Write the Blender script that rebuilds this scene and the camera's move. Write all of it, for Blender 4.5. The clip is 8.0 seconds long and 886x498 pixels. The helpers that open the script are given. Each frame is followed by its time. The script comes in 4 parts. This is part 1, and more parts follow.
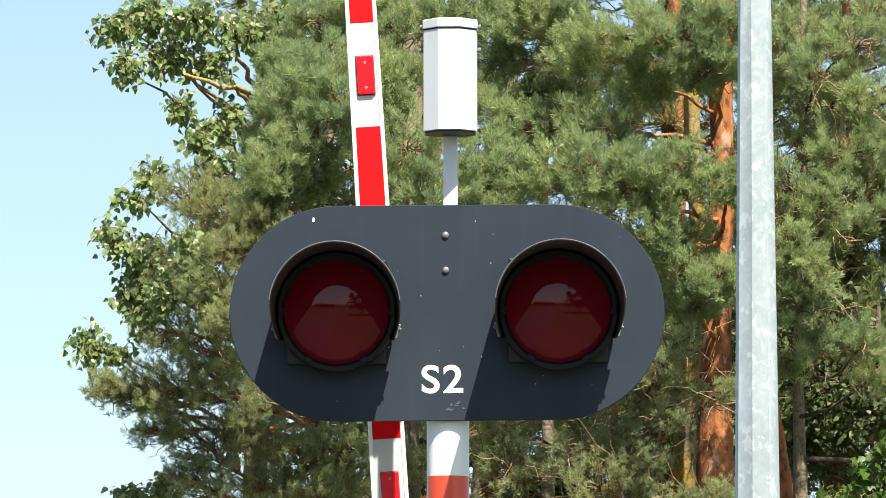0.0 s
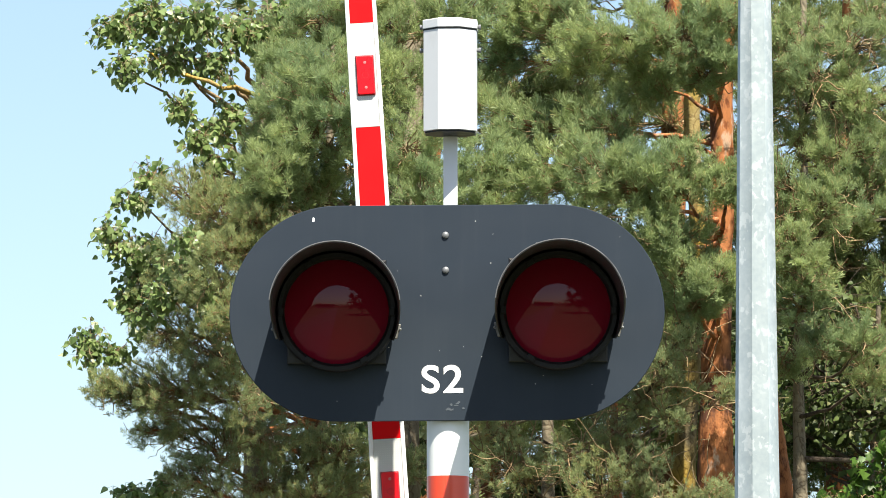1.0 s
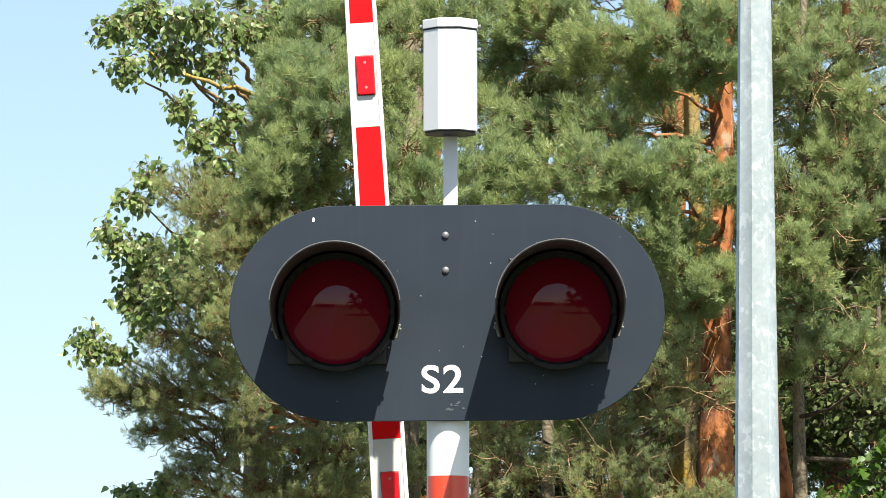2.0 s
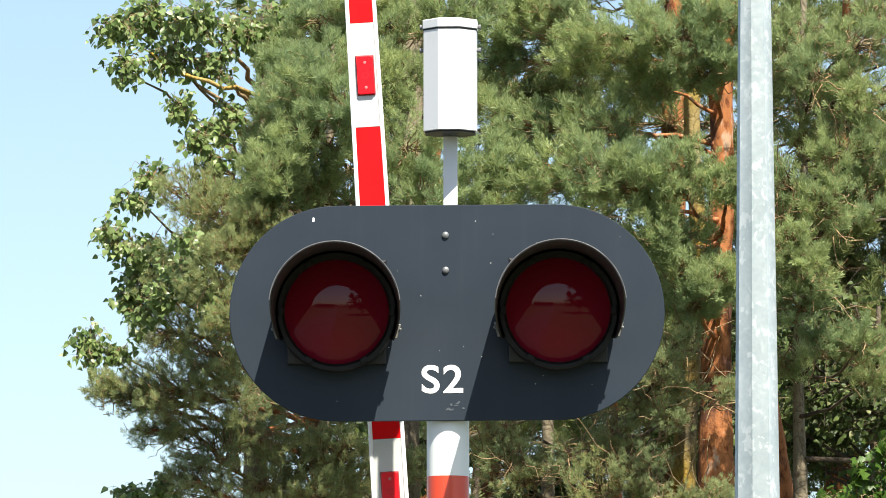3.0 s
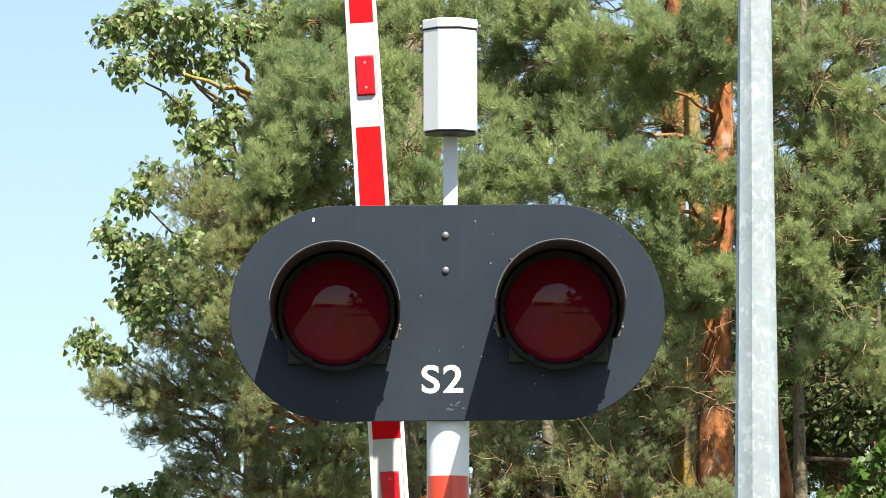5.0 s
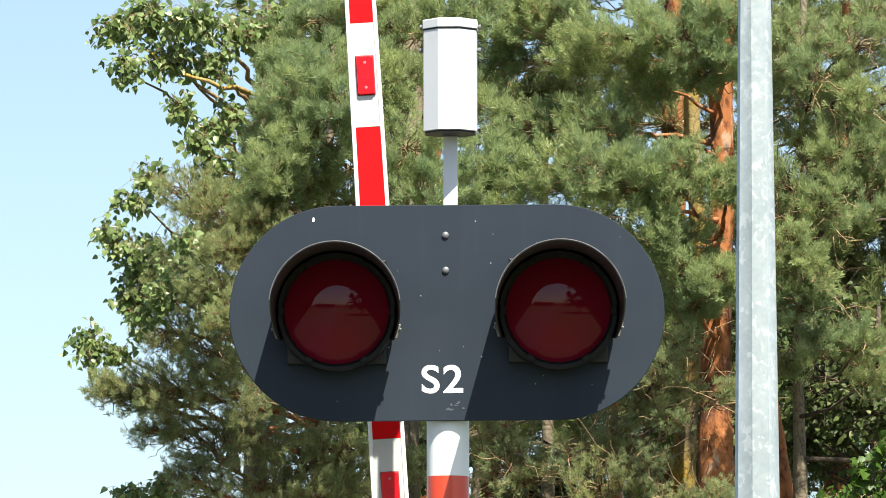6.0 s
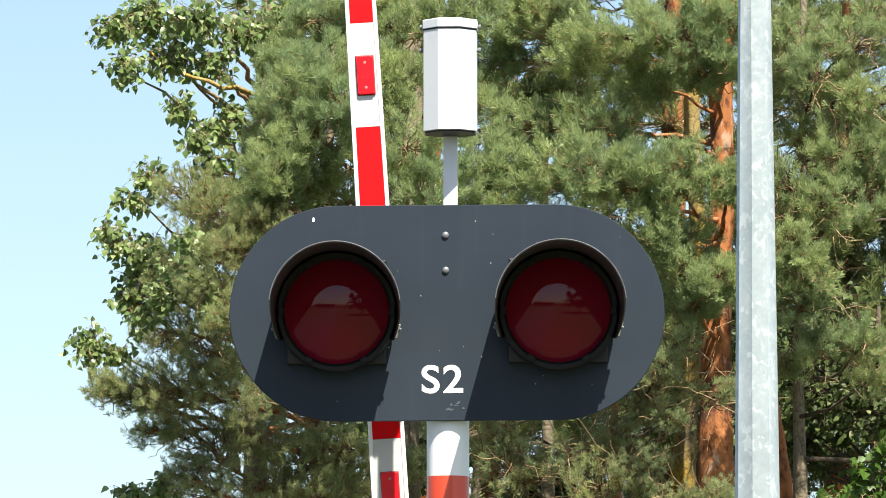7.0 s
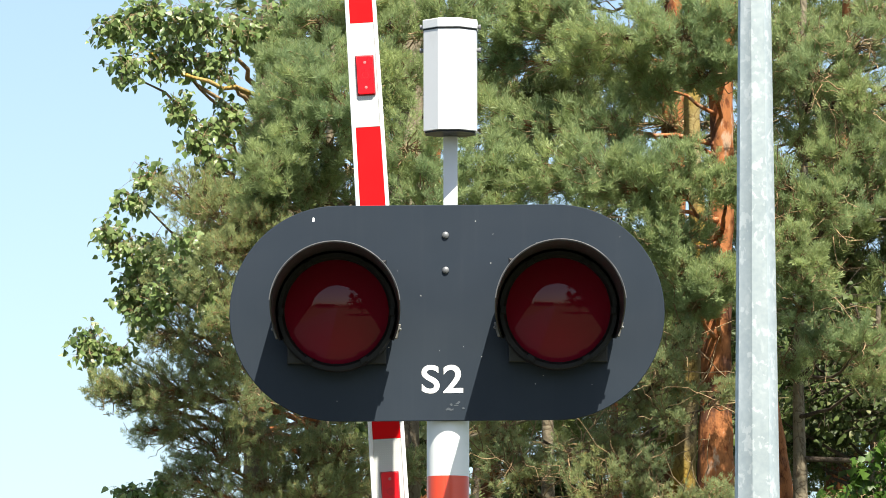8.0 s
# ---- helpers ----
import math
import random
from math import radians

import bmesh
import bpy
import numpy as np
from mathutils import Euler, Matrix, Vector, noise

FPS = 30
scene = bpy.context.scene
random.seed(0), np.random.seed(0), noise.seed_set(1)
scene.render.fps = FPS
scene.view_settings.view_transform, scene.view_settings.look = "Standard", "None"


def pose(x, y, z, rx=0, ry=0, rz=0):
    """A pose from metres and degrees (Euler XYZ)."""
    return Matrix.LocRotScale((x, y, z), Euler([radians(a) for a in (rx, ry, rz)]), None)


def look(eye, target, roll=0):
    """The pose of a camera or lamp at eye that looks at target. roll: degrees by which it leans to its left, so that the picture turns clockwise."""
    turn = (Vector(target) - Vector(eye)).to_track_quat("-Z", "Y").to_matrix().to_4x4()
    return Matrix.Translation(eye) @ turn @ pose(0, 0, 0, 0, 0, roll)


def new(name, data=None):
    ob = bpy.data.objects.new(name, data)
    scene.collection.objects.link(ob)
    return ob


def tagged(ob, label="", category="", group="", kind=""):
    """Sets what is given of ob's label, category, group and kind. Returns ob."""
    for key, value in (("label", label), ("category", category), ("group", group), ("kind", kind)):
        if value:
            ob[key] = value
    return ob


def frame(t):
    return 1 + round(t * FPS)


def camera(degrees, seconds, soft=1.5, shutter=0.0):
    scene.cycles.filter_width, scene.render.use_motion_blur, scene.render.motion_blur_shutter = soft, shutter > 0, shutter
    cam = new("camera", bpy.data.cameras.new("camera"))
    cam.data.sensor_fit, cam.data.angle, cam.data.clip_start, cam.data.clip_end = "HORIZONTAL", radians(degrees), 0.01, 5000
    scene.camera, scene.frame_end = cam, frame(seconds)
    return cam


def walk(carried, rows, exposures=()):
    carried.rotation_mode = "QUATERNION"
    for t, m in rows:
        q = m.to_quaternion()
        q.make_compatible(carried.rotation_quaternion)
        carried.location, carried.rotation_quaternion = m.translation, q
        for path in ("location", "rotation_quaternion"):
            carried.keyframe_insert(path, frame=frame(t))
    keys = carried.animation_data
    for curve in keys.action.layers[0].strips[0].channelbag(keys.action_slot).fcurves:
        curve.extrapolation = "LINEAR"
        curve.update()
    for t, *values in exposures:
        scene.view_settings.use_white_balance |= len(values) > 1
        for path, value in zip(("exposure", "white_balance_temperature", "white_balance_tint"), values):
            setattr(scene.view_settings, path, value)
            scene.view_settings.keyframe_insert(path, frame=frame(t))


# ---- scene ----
# A level-crossing signal on its pole, a raised barrier arm and a tapered lamp post before pines, seen through a long lens.
STAND = look((0.0, -13.0, 1.6), (0.0, 0.0, 1.6 + 13.0 * math.tan(radians(6.3))))
cam = camera(7.76, 8.0, soft=0.5)
walk(cam, [(0.0, STAND), (8.0, STAND)], exposures=[(0.0, 1.3, 6850, 7), (8.0, 1.3, 6850, 7)])

# ---- light ----
SUN_HEIGHT, SUN_SIDE = 55.0, 23.0          # degrees: height, and how far to the camera's side of the board's normal
world = bpy.data.worlds.new("sky")
scene.world = world
world.use_nodes = True
sky = world.node_tree.nodes.new("ShaderNodeTexSky")
sky.sky_type, sky.sun_disc = "NISHITA", False
sky.sun_elevation, sky.sun_rotation = radians(SUN_HEIGHT), radians(180 - SUN_SIDE)
sky.air_density, sky.dust_density, sky.ozone_density = 0.75, 1.1, 0.8
world.node_tree.links.new(sky.outputs[0], world.node_tree.nodes["Background"].inputs[0])
world.node_tree.nodes["Background"].inputs[1].default_value = 0.084
sun = new("sun", bpy.data.lights.new("sun", "SUN"))
sun.data.energy, sun.data.angle, sun.data.color = 4.8, radians(0.55), (1.0, 0.95, 0.87)
sun_way = Vector((math.sin(radians(SUN_SIDE)) * math.cos(radians(SUN_HEIGHT)),
                  -math.cos(radians(SUN_SIDE)) * math.cos(radians(SUN_HEIGHT)), math.sin(radians(SUN_HEIGHT))))
sun.matrix_world = look(sun_way * 60, (0, 0, 0))


# ---- materials ----
class Nodes:
    """A Principled material and short ways to wire it."""

    def __init__(self, name, color=(0.5, 0.5, 0.5), rough=0.5, metal=0.0, coat=0.0, spec=0.5):
        self.mat = bpy.data.materials.new(name)
        self.mat.use_nodes = True
        self.tree = self.mat.node_tree
        self.bsdf = self.tree.nodes["Principled BSDF"]
        self.bsdf.inputs["Base Color"].default_value = (*color, 1)
        self.bsdf.inputs["Roughness"].default_value = rough
        self.bsdf.inputs["Metallic"].default_value = metal
        self.bsdf.inputs["Coat Weight"].default_value = coat
        self.bsdf.inputs["Coat Roughness"].default_value = 0.08
        self.bsdf.inputs["Specular IOR Level"].default_value = spec

    def add(self, kind, **inputs):
        node = self.tree.nodes.new("ShaderNode" + kind)
        for key, value in inputs.items():
            slot = node.inputs[key.replace("_", " ")]
            if isinstance(value, bpy.types.NodeSocket):
                self.tree.links.new(value, slot)
            else:
                slot.default_value = value
        return node

    def coords(self, scale=(1, 1, 1)):
        at = self.tree.nodes.new("ShaderNodeTexCoord")
        return self.add("Mapping", Vector=at.outputs["Object"], Scale=scale).outputs[0]

    def noise(self, scale, detail=4.0, stretch=(1, 1, 1), rough=0.55):
        return self.add("TexNoise", Vector=self.coords(stretch), Scale=scale, Detail=detail, Roughness=rough).outputs["Fac"]

    def ramp(self, fac, *stops):
        node = self.add("ValToRGB", Fac=fac)
        els = node.color_ramp.elements
        while len(els) < len(stops):
            els.new(0.5)
        for el, (at, col) in zip(els, stops):
            el.position, el.color = at, (*col, 1)
        return node.outputs[0]

    def mix(self, fac, a, b, blend="MIX"):
        node = self.tree.nodes.new("ShaderNodeMix")
        node.data_type, node.blend_type = "RGBA", blend
        for slot, value in ((node.inputs[0], fac), (node.inputs[6], a), (node.inputs[7], b)):
            if isinstance(value, bpy.types.NodeSocket):
                self.tree.links.new(value, slot)
            elif isinstance(value, tuple):
                slot.default_value = (*value, 1)
            else:
                slot.default_value = value
        return node.outputs[2]

    def to(self, slot, socket):
        self.tree.links.new(socket, self.bsdf.inputs[slot])
        return self

    def bump(self, height, strength=0.3, distance=0.002):
        self.tree.links.new(self.add("Bump", Height=height, Strength=strength, Distance=distance).outputs[0], self.bsdf.inputs["Normal"])
        return self

    def grey(self, fac, lo, hi, a=0.3, b=0.7):
        return self.add("MapRange", Value=fac, From_Min=a, From_Max=b, To_Min=lo, To_Max=hi).outputs[0]


def board_paint():
    n = Nodes("slate_paint", rough=0.45, spec=0.12)
    cloud = n.ramp(n.noise(5, 5), (0.3, (0.0225, 0.0305, 0.042)), (0.7, (0.0265, 0.0355, 0.048)))
    runs = n.ramp(n.noise(9, 3, (6, 6, 0.35)), (0.55, (0, 0, 0)), (0.8, (1, 1, 1)))
    col = n.mix(n.grey(runs, 0.0, 0.06, 0, 1), cloud, (0.07, 0.078, 0.085))
    specks = n.add("TexVoronoi", Vector=n.coords((1, 1, 0.6)), Scale=26.0)
    dot = n.ramp(specks.outputs["Distance"], (0.0, (1, 1, 1)), (0.018, (1, 1, 1)), (0.03, (0, 0, 0)))
    few = n.ramp(n.add("SeparateColor", Color=specks.outputs["Color"]).outputs[0], (0.93, (0, 0, 0)), (0.94, (1, 1, 1)))
    chip = n.mix(1.0, dot, few, "MULTIPLY")
    n.to("Base Color", n.mix(chip, col, (0.5, 0.5, 0.48)))
    n.to("Roughness", n.grey(n.noise(14, 4), 0.38, 0.55))
    return n.bump(n.noise(300, 2), 0.05, 0.0005).mat


def plain(name, color, rough=0.5, metal=0.0, coat=0.0, vary=0.12, scale=20, bump=0.06, spec=0.5):
    n = Nodes(name, color, rough, metal, coat, spec)
    lo, hi = tuple(c * (1 - vary) for c in color), tuple(min(1, c * (1 + vary)) for c in color)
    n.to("Base Color", n.ramp(n.noise(scale, 5), (0.3, lo), (0.7, hi)))
    n.to("Roughness", n.grey(n.noise(scale * 2.3, 4), rough * 0.85, min(1, rough * 1.15)))
    return n.bump(n.noise(scale * 14, 3), bump, 0.0006).mat


def dusty_white(name, color, dirt):
    n = Nodes(name, color, 0.4)
    stain = n.ramp(n.noise(18, 6, (1, 1, 0.5)), (0.58, (0, 0, 0)), (0.78, (1, 1, 1)))
    n.to("Base Color", n.mix(n.grey(stain, 0.0, dirt, 0, 1), color, (0.33, 0.31, 0.27)))
    n.to("Roughness", n.grey(n.noise(40, 4), 0.33, 0.5))
    return n.bump(n.noise(120, 3), 0.05, 0.0005).mat


def reflective_sheet(name, color, deep):
    n = Nodes(name, color, 0.35, coat=0.4)
    cell = n.add("TexVoronoi", Vector=n.coords((1, 1, 1)), Scale=215.0, Randomness=0.0)
    n.to("Base Color", n.mix(n.grey(cell.outputs["Distance"], 0.0, 1.0, 0.30, 0.42), color, deep))
    return n.bump(n.noise(30, 3), 0.03, 0.001).mat


def galvanised():
    n = Nodes("galvanised_steel", rough=0.5, metal=0.25)
    wobble = n.add("TexNoise", Vector=n.coords((1, 1, 0.8)), Scale=26.0, Detail=4.0)
    shifted = n.mix(0.09, n.coords((1, 1, 0.8)), wobble.outputs["Color"])
    flakes = n.add("TexVoronoi", Vector=shifted, Scale=75.0)
    pick = n.add("SeparateColor", Color=flakes.outputs["Color"]).outputs[0]
    base = n.ramp(n.noise(6, 5), (0.3, (0.30, 0.35, 0.365)), (0.7, (0.375, 0.425, 0.44)))
    bright = n.ramp(pick, (0.74, (0, 0, 0)), (0.79, (0.35, 0.35, 0.35)), (0.95, (1, 1, 1)))
    col = n.mix(n.grey(bright, 0.0, 0.30, 0, 1), base, (0.66, 0.69, 0.70))
    fine = n.ramp(n.noise(70, 5), (0.35, (0.86, 0.88, 0.9)), (0.7, (1, 1, 1)))
    n.to("Base Color", n.mix(1.0, col, fine, "MULTIPLY"))
    n.to("Roughness", n.grey(pick, 0.36, 0.58, 0, 1))
    return n.bump(n.noise(45, 4), 0.08, 0.001).mat


def red_glass():
    n = Nodes("red_lens", (0.30, 0.008, 0.016), 0.4, coat=1.0, spec=0.0)
    n.bsdf.inputs["Coat Roughness"].default_value = 0.010
    n.bsdf.inputs["Coat IOR"].default_value = 1.36
    rings = n.add("TexWave", Vector=n.coords((0, 0, 1)), Scale=34.0, Distortion=0.6)
    n.to("Base Color", n.mix(n.grey(rings.outputs["Fac"], 0.0, 0.35, 0, 1), (0.19, 0.004, 0.017), (0.12, 0.003, 0.012)))
    return n.mat


def bark(name, lo, mid, hi, flake=14.0):
    n = Nodes(name, mid, 0.9, spec=0.2)
    wide = n.noise(3.0, 5, (1, 1, 0.5))
    plates = n.add("TexVoronoi", Vector=n.mix(0.12, n.coords((1, 1, 0.32)), n.add("TexNoise", Vector=n.coords(), Scale=9.0).outputs["Color"]), Scale=flake)
    plates.feature = "DISTANCE_TO_EDGE"
    body = n.ramp(wide, (0.3, lo), (0.5, mid), (0.72, hi))
    crack = n.ramp(plates.outputs["Distance"], (0.0, (0.55, 0.48, 0.45)), (0.06, (1, 1, 1)))
    n.to("Base Color", n.mix(1.0, body, crack, "MULTIPLY"))
    high = n.mix(0.5, plates.outputs["Distance"], n.noise(45, 5))
    return n.bump(high, 0.9, 0.02).mat


def flaking_bark(name, dark, orange, pale):
    """Thin papery bark of an upper pine trunk: orange sheets, pale flakes and darker patches with ragged edges, partly
    bark tone, partly shade put into the colour.
    """
    n = Nodes(name, orange, 0.85, spec=0.2)
    sheets = n.noise(7.0, 9, (1, 1, 0.42), 0.68)
    flakes = n.noise(26.0, 7, (1, 1, 0.6), 0.7)
    body = n.ramp(sheets, (0.40, dark), (0.49, orange), (0.57, tuple(c * 1.12 for c in orange)), (0.62, pale))
    rim = n.ramp(flakes, (0.38, (0.55, 0.45, 0.42)), (0.46, (1, 1, 1)), (0.62, (1.15, 1.12, 1.1)))
    n.to("Base Color", n.mix(1.0, body, rim, "MULTIPLY"))
    return n.bump(n.mix(0.5, sheets, flakes), 0.8, 0.025).mat


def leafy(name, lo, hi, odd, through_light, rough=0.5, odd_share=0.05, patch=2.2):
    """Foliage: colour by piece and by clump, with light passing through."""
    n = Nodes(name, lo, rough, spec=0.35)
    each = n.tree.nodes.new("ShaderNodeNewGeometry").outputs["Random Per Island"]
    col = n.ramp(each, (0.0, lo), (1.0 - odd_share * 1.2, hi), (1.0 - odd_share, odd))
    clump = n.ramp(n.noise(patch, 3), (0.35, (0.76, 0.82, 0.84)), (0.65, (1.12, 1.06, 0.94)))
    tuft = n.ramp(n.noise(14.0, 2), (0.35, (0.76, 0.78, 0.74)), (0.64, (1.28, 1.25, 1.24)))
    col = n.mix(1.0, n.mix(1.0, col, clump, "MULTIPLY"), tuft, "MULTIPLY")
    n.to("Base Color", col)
    back = n.add("BsdfTranslucent", Color=col)
    mixed = n.add("MixShader", Fac=through_light)
    n.tree.links.new(n.bsdf.outputs[0], mixed.inputs[1])
    n.tree.links.new(back.outputs[0], mixed.inputs[2])
    n.tree.links.new(mixed.outputs[0], n.tree.nodes["Material Output"].inputs[0])
    return n.mat


def grass_ground():
    n = Nodes("meadow", rough=0.95, spec=0.1)
    col = n.ramp(n.noise(0.12, 6), (0.3, (0.060, 0.078, 0.034)), (0.55, (0.095, 0.105, 0.055)), (0.75, (0.14, 0.130, 0.080)))
    n.to("Base Color", n.mix(0.6, col, n.ramp(n.noise(9, 6), (0.3, (0.05, 0.065, 0.028)), (0.7, (0.125, 0.12, 0.07)))))
    return n.bump(n.noise(20, 5), 0.6, 0.05).mat


def asphalt_mat():
    n = Nodes("asphalt", rough=0.85)
    n.to("Base Color", n.ramp(n.noise(60, 6), (0.35, (0.032, 0.032, 0.034)), (0.7, (0.062, 0.062, 0.061))))
    return n.bump(n.noise(220, 4), 0.4, 0.004).mat


SLATE = board_paint()
WHITE = dusty_white("white_paint", (0.66, 0.68, 0.71), 0.22)
POLE_WHITE = dusty_white("pole_white", (0.76, 0.79, 0.80), 0.35)
POLE_RED = plain("pole_red", (0.62, 0.055, 0.020), 0.35, coat=0.3, vary=0.06, scale=9)
FOIL_RED = plain("red_sheeting", (0.62, 0.004, 0.007), 0.42, coat=0.0, vary=0.05, scale=6, spec=0.15)
FOIL_WHITE = reflective_sheet("white_sheeting", (0.66, 0.67, 0.66), (0.47, 0.485, 0.48))
EDGE_WHITE = plain("arm_white", (0.80, 0.81, 0.82), 0.4, vary=0.04)
REFLECTOR = plain("reflector_red", (0.75, 0.006, 0.014), 0.3, coat=0.0, vary=0.08, scale=60, spec=0.25)
SCREW_RED = plain("painted_screw", (0.52, 0.17, 0.17), 0.4)
REFLECTOR_RIM = plain("reflector_rim", (0.22, 0.006, 0.012), 0.4)
BLACK = plain("black_plastic", (0.010, 0.010, 0.011), 0.42, vary=0.25, scale=30, spec=0.2)
HOUSING = plain("housing_paint", (0.011, 0.0115, 0.013), 0.4, vary=0.2, scale=40, spec=0.4)
CLIP_METAL = plain("clip_metal", (0.16, 0.155, 0.145), 0.5, metal=0.4, vary=0.3, scale=90)
# lighter than the hood: sunlight on its sheet edge put into the colour
RIM_LIT = plain("sunlit_edge", (0.13, 0.13, 0.135), 0.45, metal=0.3, vary=0.3, scale=60)
HOOD_GREY = plain("hood_coating", (0.019, 0.020, 0.023), 0.5, vary=0.2, scale=35)
STEEL = plain("dull_steel", (0.165, 0.172, 0.18), 0.5, metal=0.4, vary=0.15, scale=80)
LETTER = plain("letter_white", (0.84, 0.85, 0.86), 0.4, vary=0.04, scale=60)
CHIP = plain("chipped_primer", (0.55, 0.56, 0.55), 0.7, vary=0.2, scale=120)
ZINC = galvanised()
LENS = red_glass()
PINE_BARK = flaking_bark("pine_bark", (0.11, 0.050, 0.032), (0.31, 0.122, 0.048), (0.40, 0.28, 0.20))
GREY_BARK = bark("grey_bark", (0.10, 0.085, 0.065), (0.19, 0.16, 0.11), (0.30, 0.27, 0.20), 20.0)
DARK_BARK = bark("dark_bark", (0.045, 0.036, 0.028), (0.085, 0.066, 0.048), (0.14, 0.115, 0.085), 24.0)
LICHEN_BARK = bark("lichen_bark", (0.12, 0.10, 0.06), (0.29, 0.195, 0.035), (0.27, 0.23, 0.13), 18.0)
LICHEN_LIMB = bark("lichen_limb", (0.20, 0.18, 0.13), (0.44, 0.29, 0.07), (0.52, 0.32, 0.055), 30.0)
TWIG = bark("twig_bark", (0.15, 0.10, 0.055), (0.29, 0.205, 0.115), (0.40, 0.31, 0.19), 40.0)
NEEDLE = leafy("pine_needles", (0.27, 0.345, 0.165), (0.38, 0.47, 0.245), (0.42, 0.37, 0.17), 0.55, 0.42, 0.03)
NEEDLE_OLIVE = leafy("olive_needles", (0.275, 0.33, 0.165), (0.395, 0.455, 0.235), (0.50, 0.34, 0.15), 0.55, 0.45, 0.06)
# pine needles again, darkened: shade deep in the stand put into the colour
NEEDLE_SHADE = leafy("shade_tinted_needles", (0.16, 0.21, 0.085), (0.29, 0.35, 0.155), (0.30, 0.25, 0.12), 0.5, 0.5, 0.04)
POPLAR_LEAF = leafy("poplar_leaves", (0.12, 0.195, 0.066), (0.27, 0.36, 0.16), (0.46, 0.52, 0.36), 0.45, 0.30, 0.07)
MAPLE_LEAF = leafy("maple_leaves", (0.04, 0.09, 0.015), (0.085, 0.165, 0.03), (0.30, 0.42, 0.12), 0.4, 0.4, 0.05)
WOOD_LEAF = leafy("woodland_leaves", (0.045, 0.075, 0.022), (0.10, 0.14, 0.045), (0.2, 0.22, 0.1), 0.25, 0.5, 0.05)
MEADOW, ASPHALT = grass_ground(), asphalt_mat()
RENDER_WALL = plain("rendered_wall", (0.42, 0.38, 0.33), 0.9, scale=2)
ROOF_TILE = plain("roof_cladding", (0.16, 0.09, 0.07), 0.8, scale=3)


# ---- building ways ----
def thing(name, at, label, category, group="", kind=""):
    ob = tagged(new(name), label, category, group, kind)
    ob.matrix_basis = at if isinstance(at, Matrix) else Matrix.Translation(at)
    ob.empty_display_size = 0.1
    return ob


def link(name, mesh, material, parent, label="", m=None):
    ob = new(name, mesh)
    if not mesh.materials:
        mesh.materials.append(material)
    if parent:
        ob.parent = parent
    if m is not None:
        ob.matrix_basis = m
    return tagged(ob, label)


def part(name, bm, material, parent, label="", m=None, smooth=False):
    """One bmesh as one mesh object under a thing or a part."""
    mesh = bpy.data.meshes.new(name)
    bmesh.ops.recalc_face_normals(bm, faces=bm.faces)
    if smooth:
        for f in bm.faces:
            f.smooth = True
        for e in bm.edges:
            e.smooth = len(e.link_faces) == 2 and e.calc_face_angle(0) < radians(38)
    bm.to_mesh(mesh)
    bm.free()
    return link(name, mesh, material, parent, label, m)


def rounded(bm, edges, width, segments=2):
    bmesh.ops.bevel(bm, geom=list(edges), offset=width, segments=segments, profile=0.5, affect="EDGES", clamp_overlap=True)
    return bm


def box(sx, sy, sz, bevel=0.0, segments=2):
    bm = bmesh.new()
    bmesh.ops.create_cube(bm, size=1.0, matrix=Matrix.Diagonal((sx, sy, sz, 1)))
    return rounded(bm, bm.edges, bevel, segments) if bevel else bm


def prism(outline, depth, bevel=0.0, segments=2):
    """An outline in x and z, pushed from y = 0 to y = depth."""
    bm = bmesh.new()
    face = bm.faces.new([bm.verts.new((x, 0, z)) for x, z in outline])
    made = bmesh.ops.extrude_face_region(bm, geom=[face])["geom"]
    bmesh.ops.translate(bm, verts=[v for v in made if isinstance(v, bmesh.types.BMVert)], vec=(0, depth, 0))
    if bevel:
        rims = [e for e in bm.edges if abs(e.verts[0].co.y - e.verts[1].co.y) < 1e-6]
        rounded(bm, rims, bevel, segments)
    return bm


def turned(profile, sides=48, start=0.0):
    """A closed profile of (radius, height) turned round z."""
    bm = bmesh.new()
    rows = [[bm.verts.new((r * math.cos(start + a * math.tau / sides), r * math.sin(start + a * math.tau / sides), h)) for a in range(sides)] if r > 1e-6
            else [bm.verts.new((0, 0, h))] for r, h in profile]
    for lo, hi in zip(rows, rows[1:]):
        for a in range(sides):
            b = (a + 1) % sides
            ring = [lo[a % len(lo)], lo[b % len(lo)], hi[b % len(hi)], hi[a % len(hi)]]
            ring = list(dict.fromkeys(ring))
            if len(ring) > 2:
                bm.faces.new(ring)
    return bm


def mesh_of(name, points, faces, smooth=False):
    """A mesh from arrays: points (n, 3) and faces of one size (m, 3) or (m, 4)."""
    mesh = bpy.data.meshes.new(name)
    count, size = faces.shape
    mesh.vertices.add(len(points))
    mesh.vertices.foreach_set("co", np.ascontiguousarray(points, dtype=np.float32).ravel())
    mesh.loops.add(count * size)
    mesh.loops.foreach_set("vertex_index", np.ascontiguousarray(faces, dtype=np.int32).ravel())
    mesh.polygons.add(count)
    mesh.polygons.foreach_set("loop_start", np.arange(0, count * size, size, dtype=np.int32))
    mesh.polygons.foreach_set("use_smooth", np.full(count, smooth, dtype=bool))
    mesh.update(calc_edges=True)
    return mesh


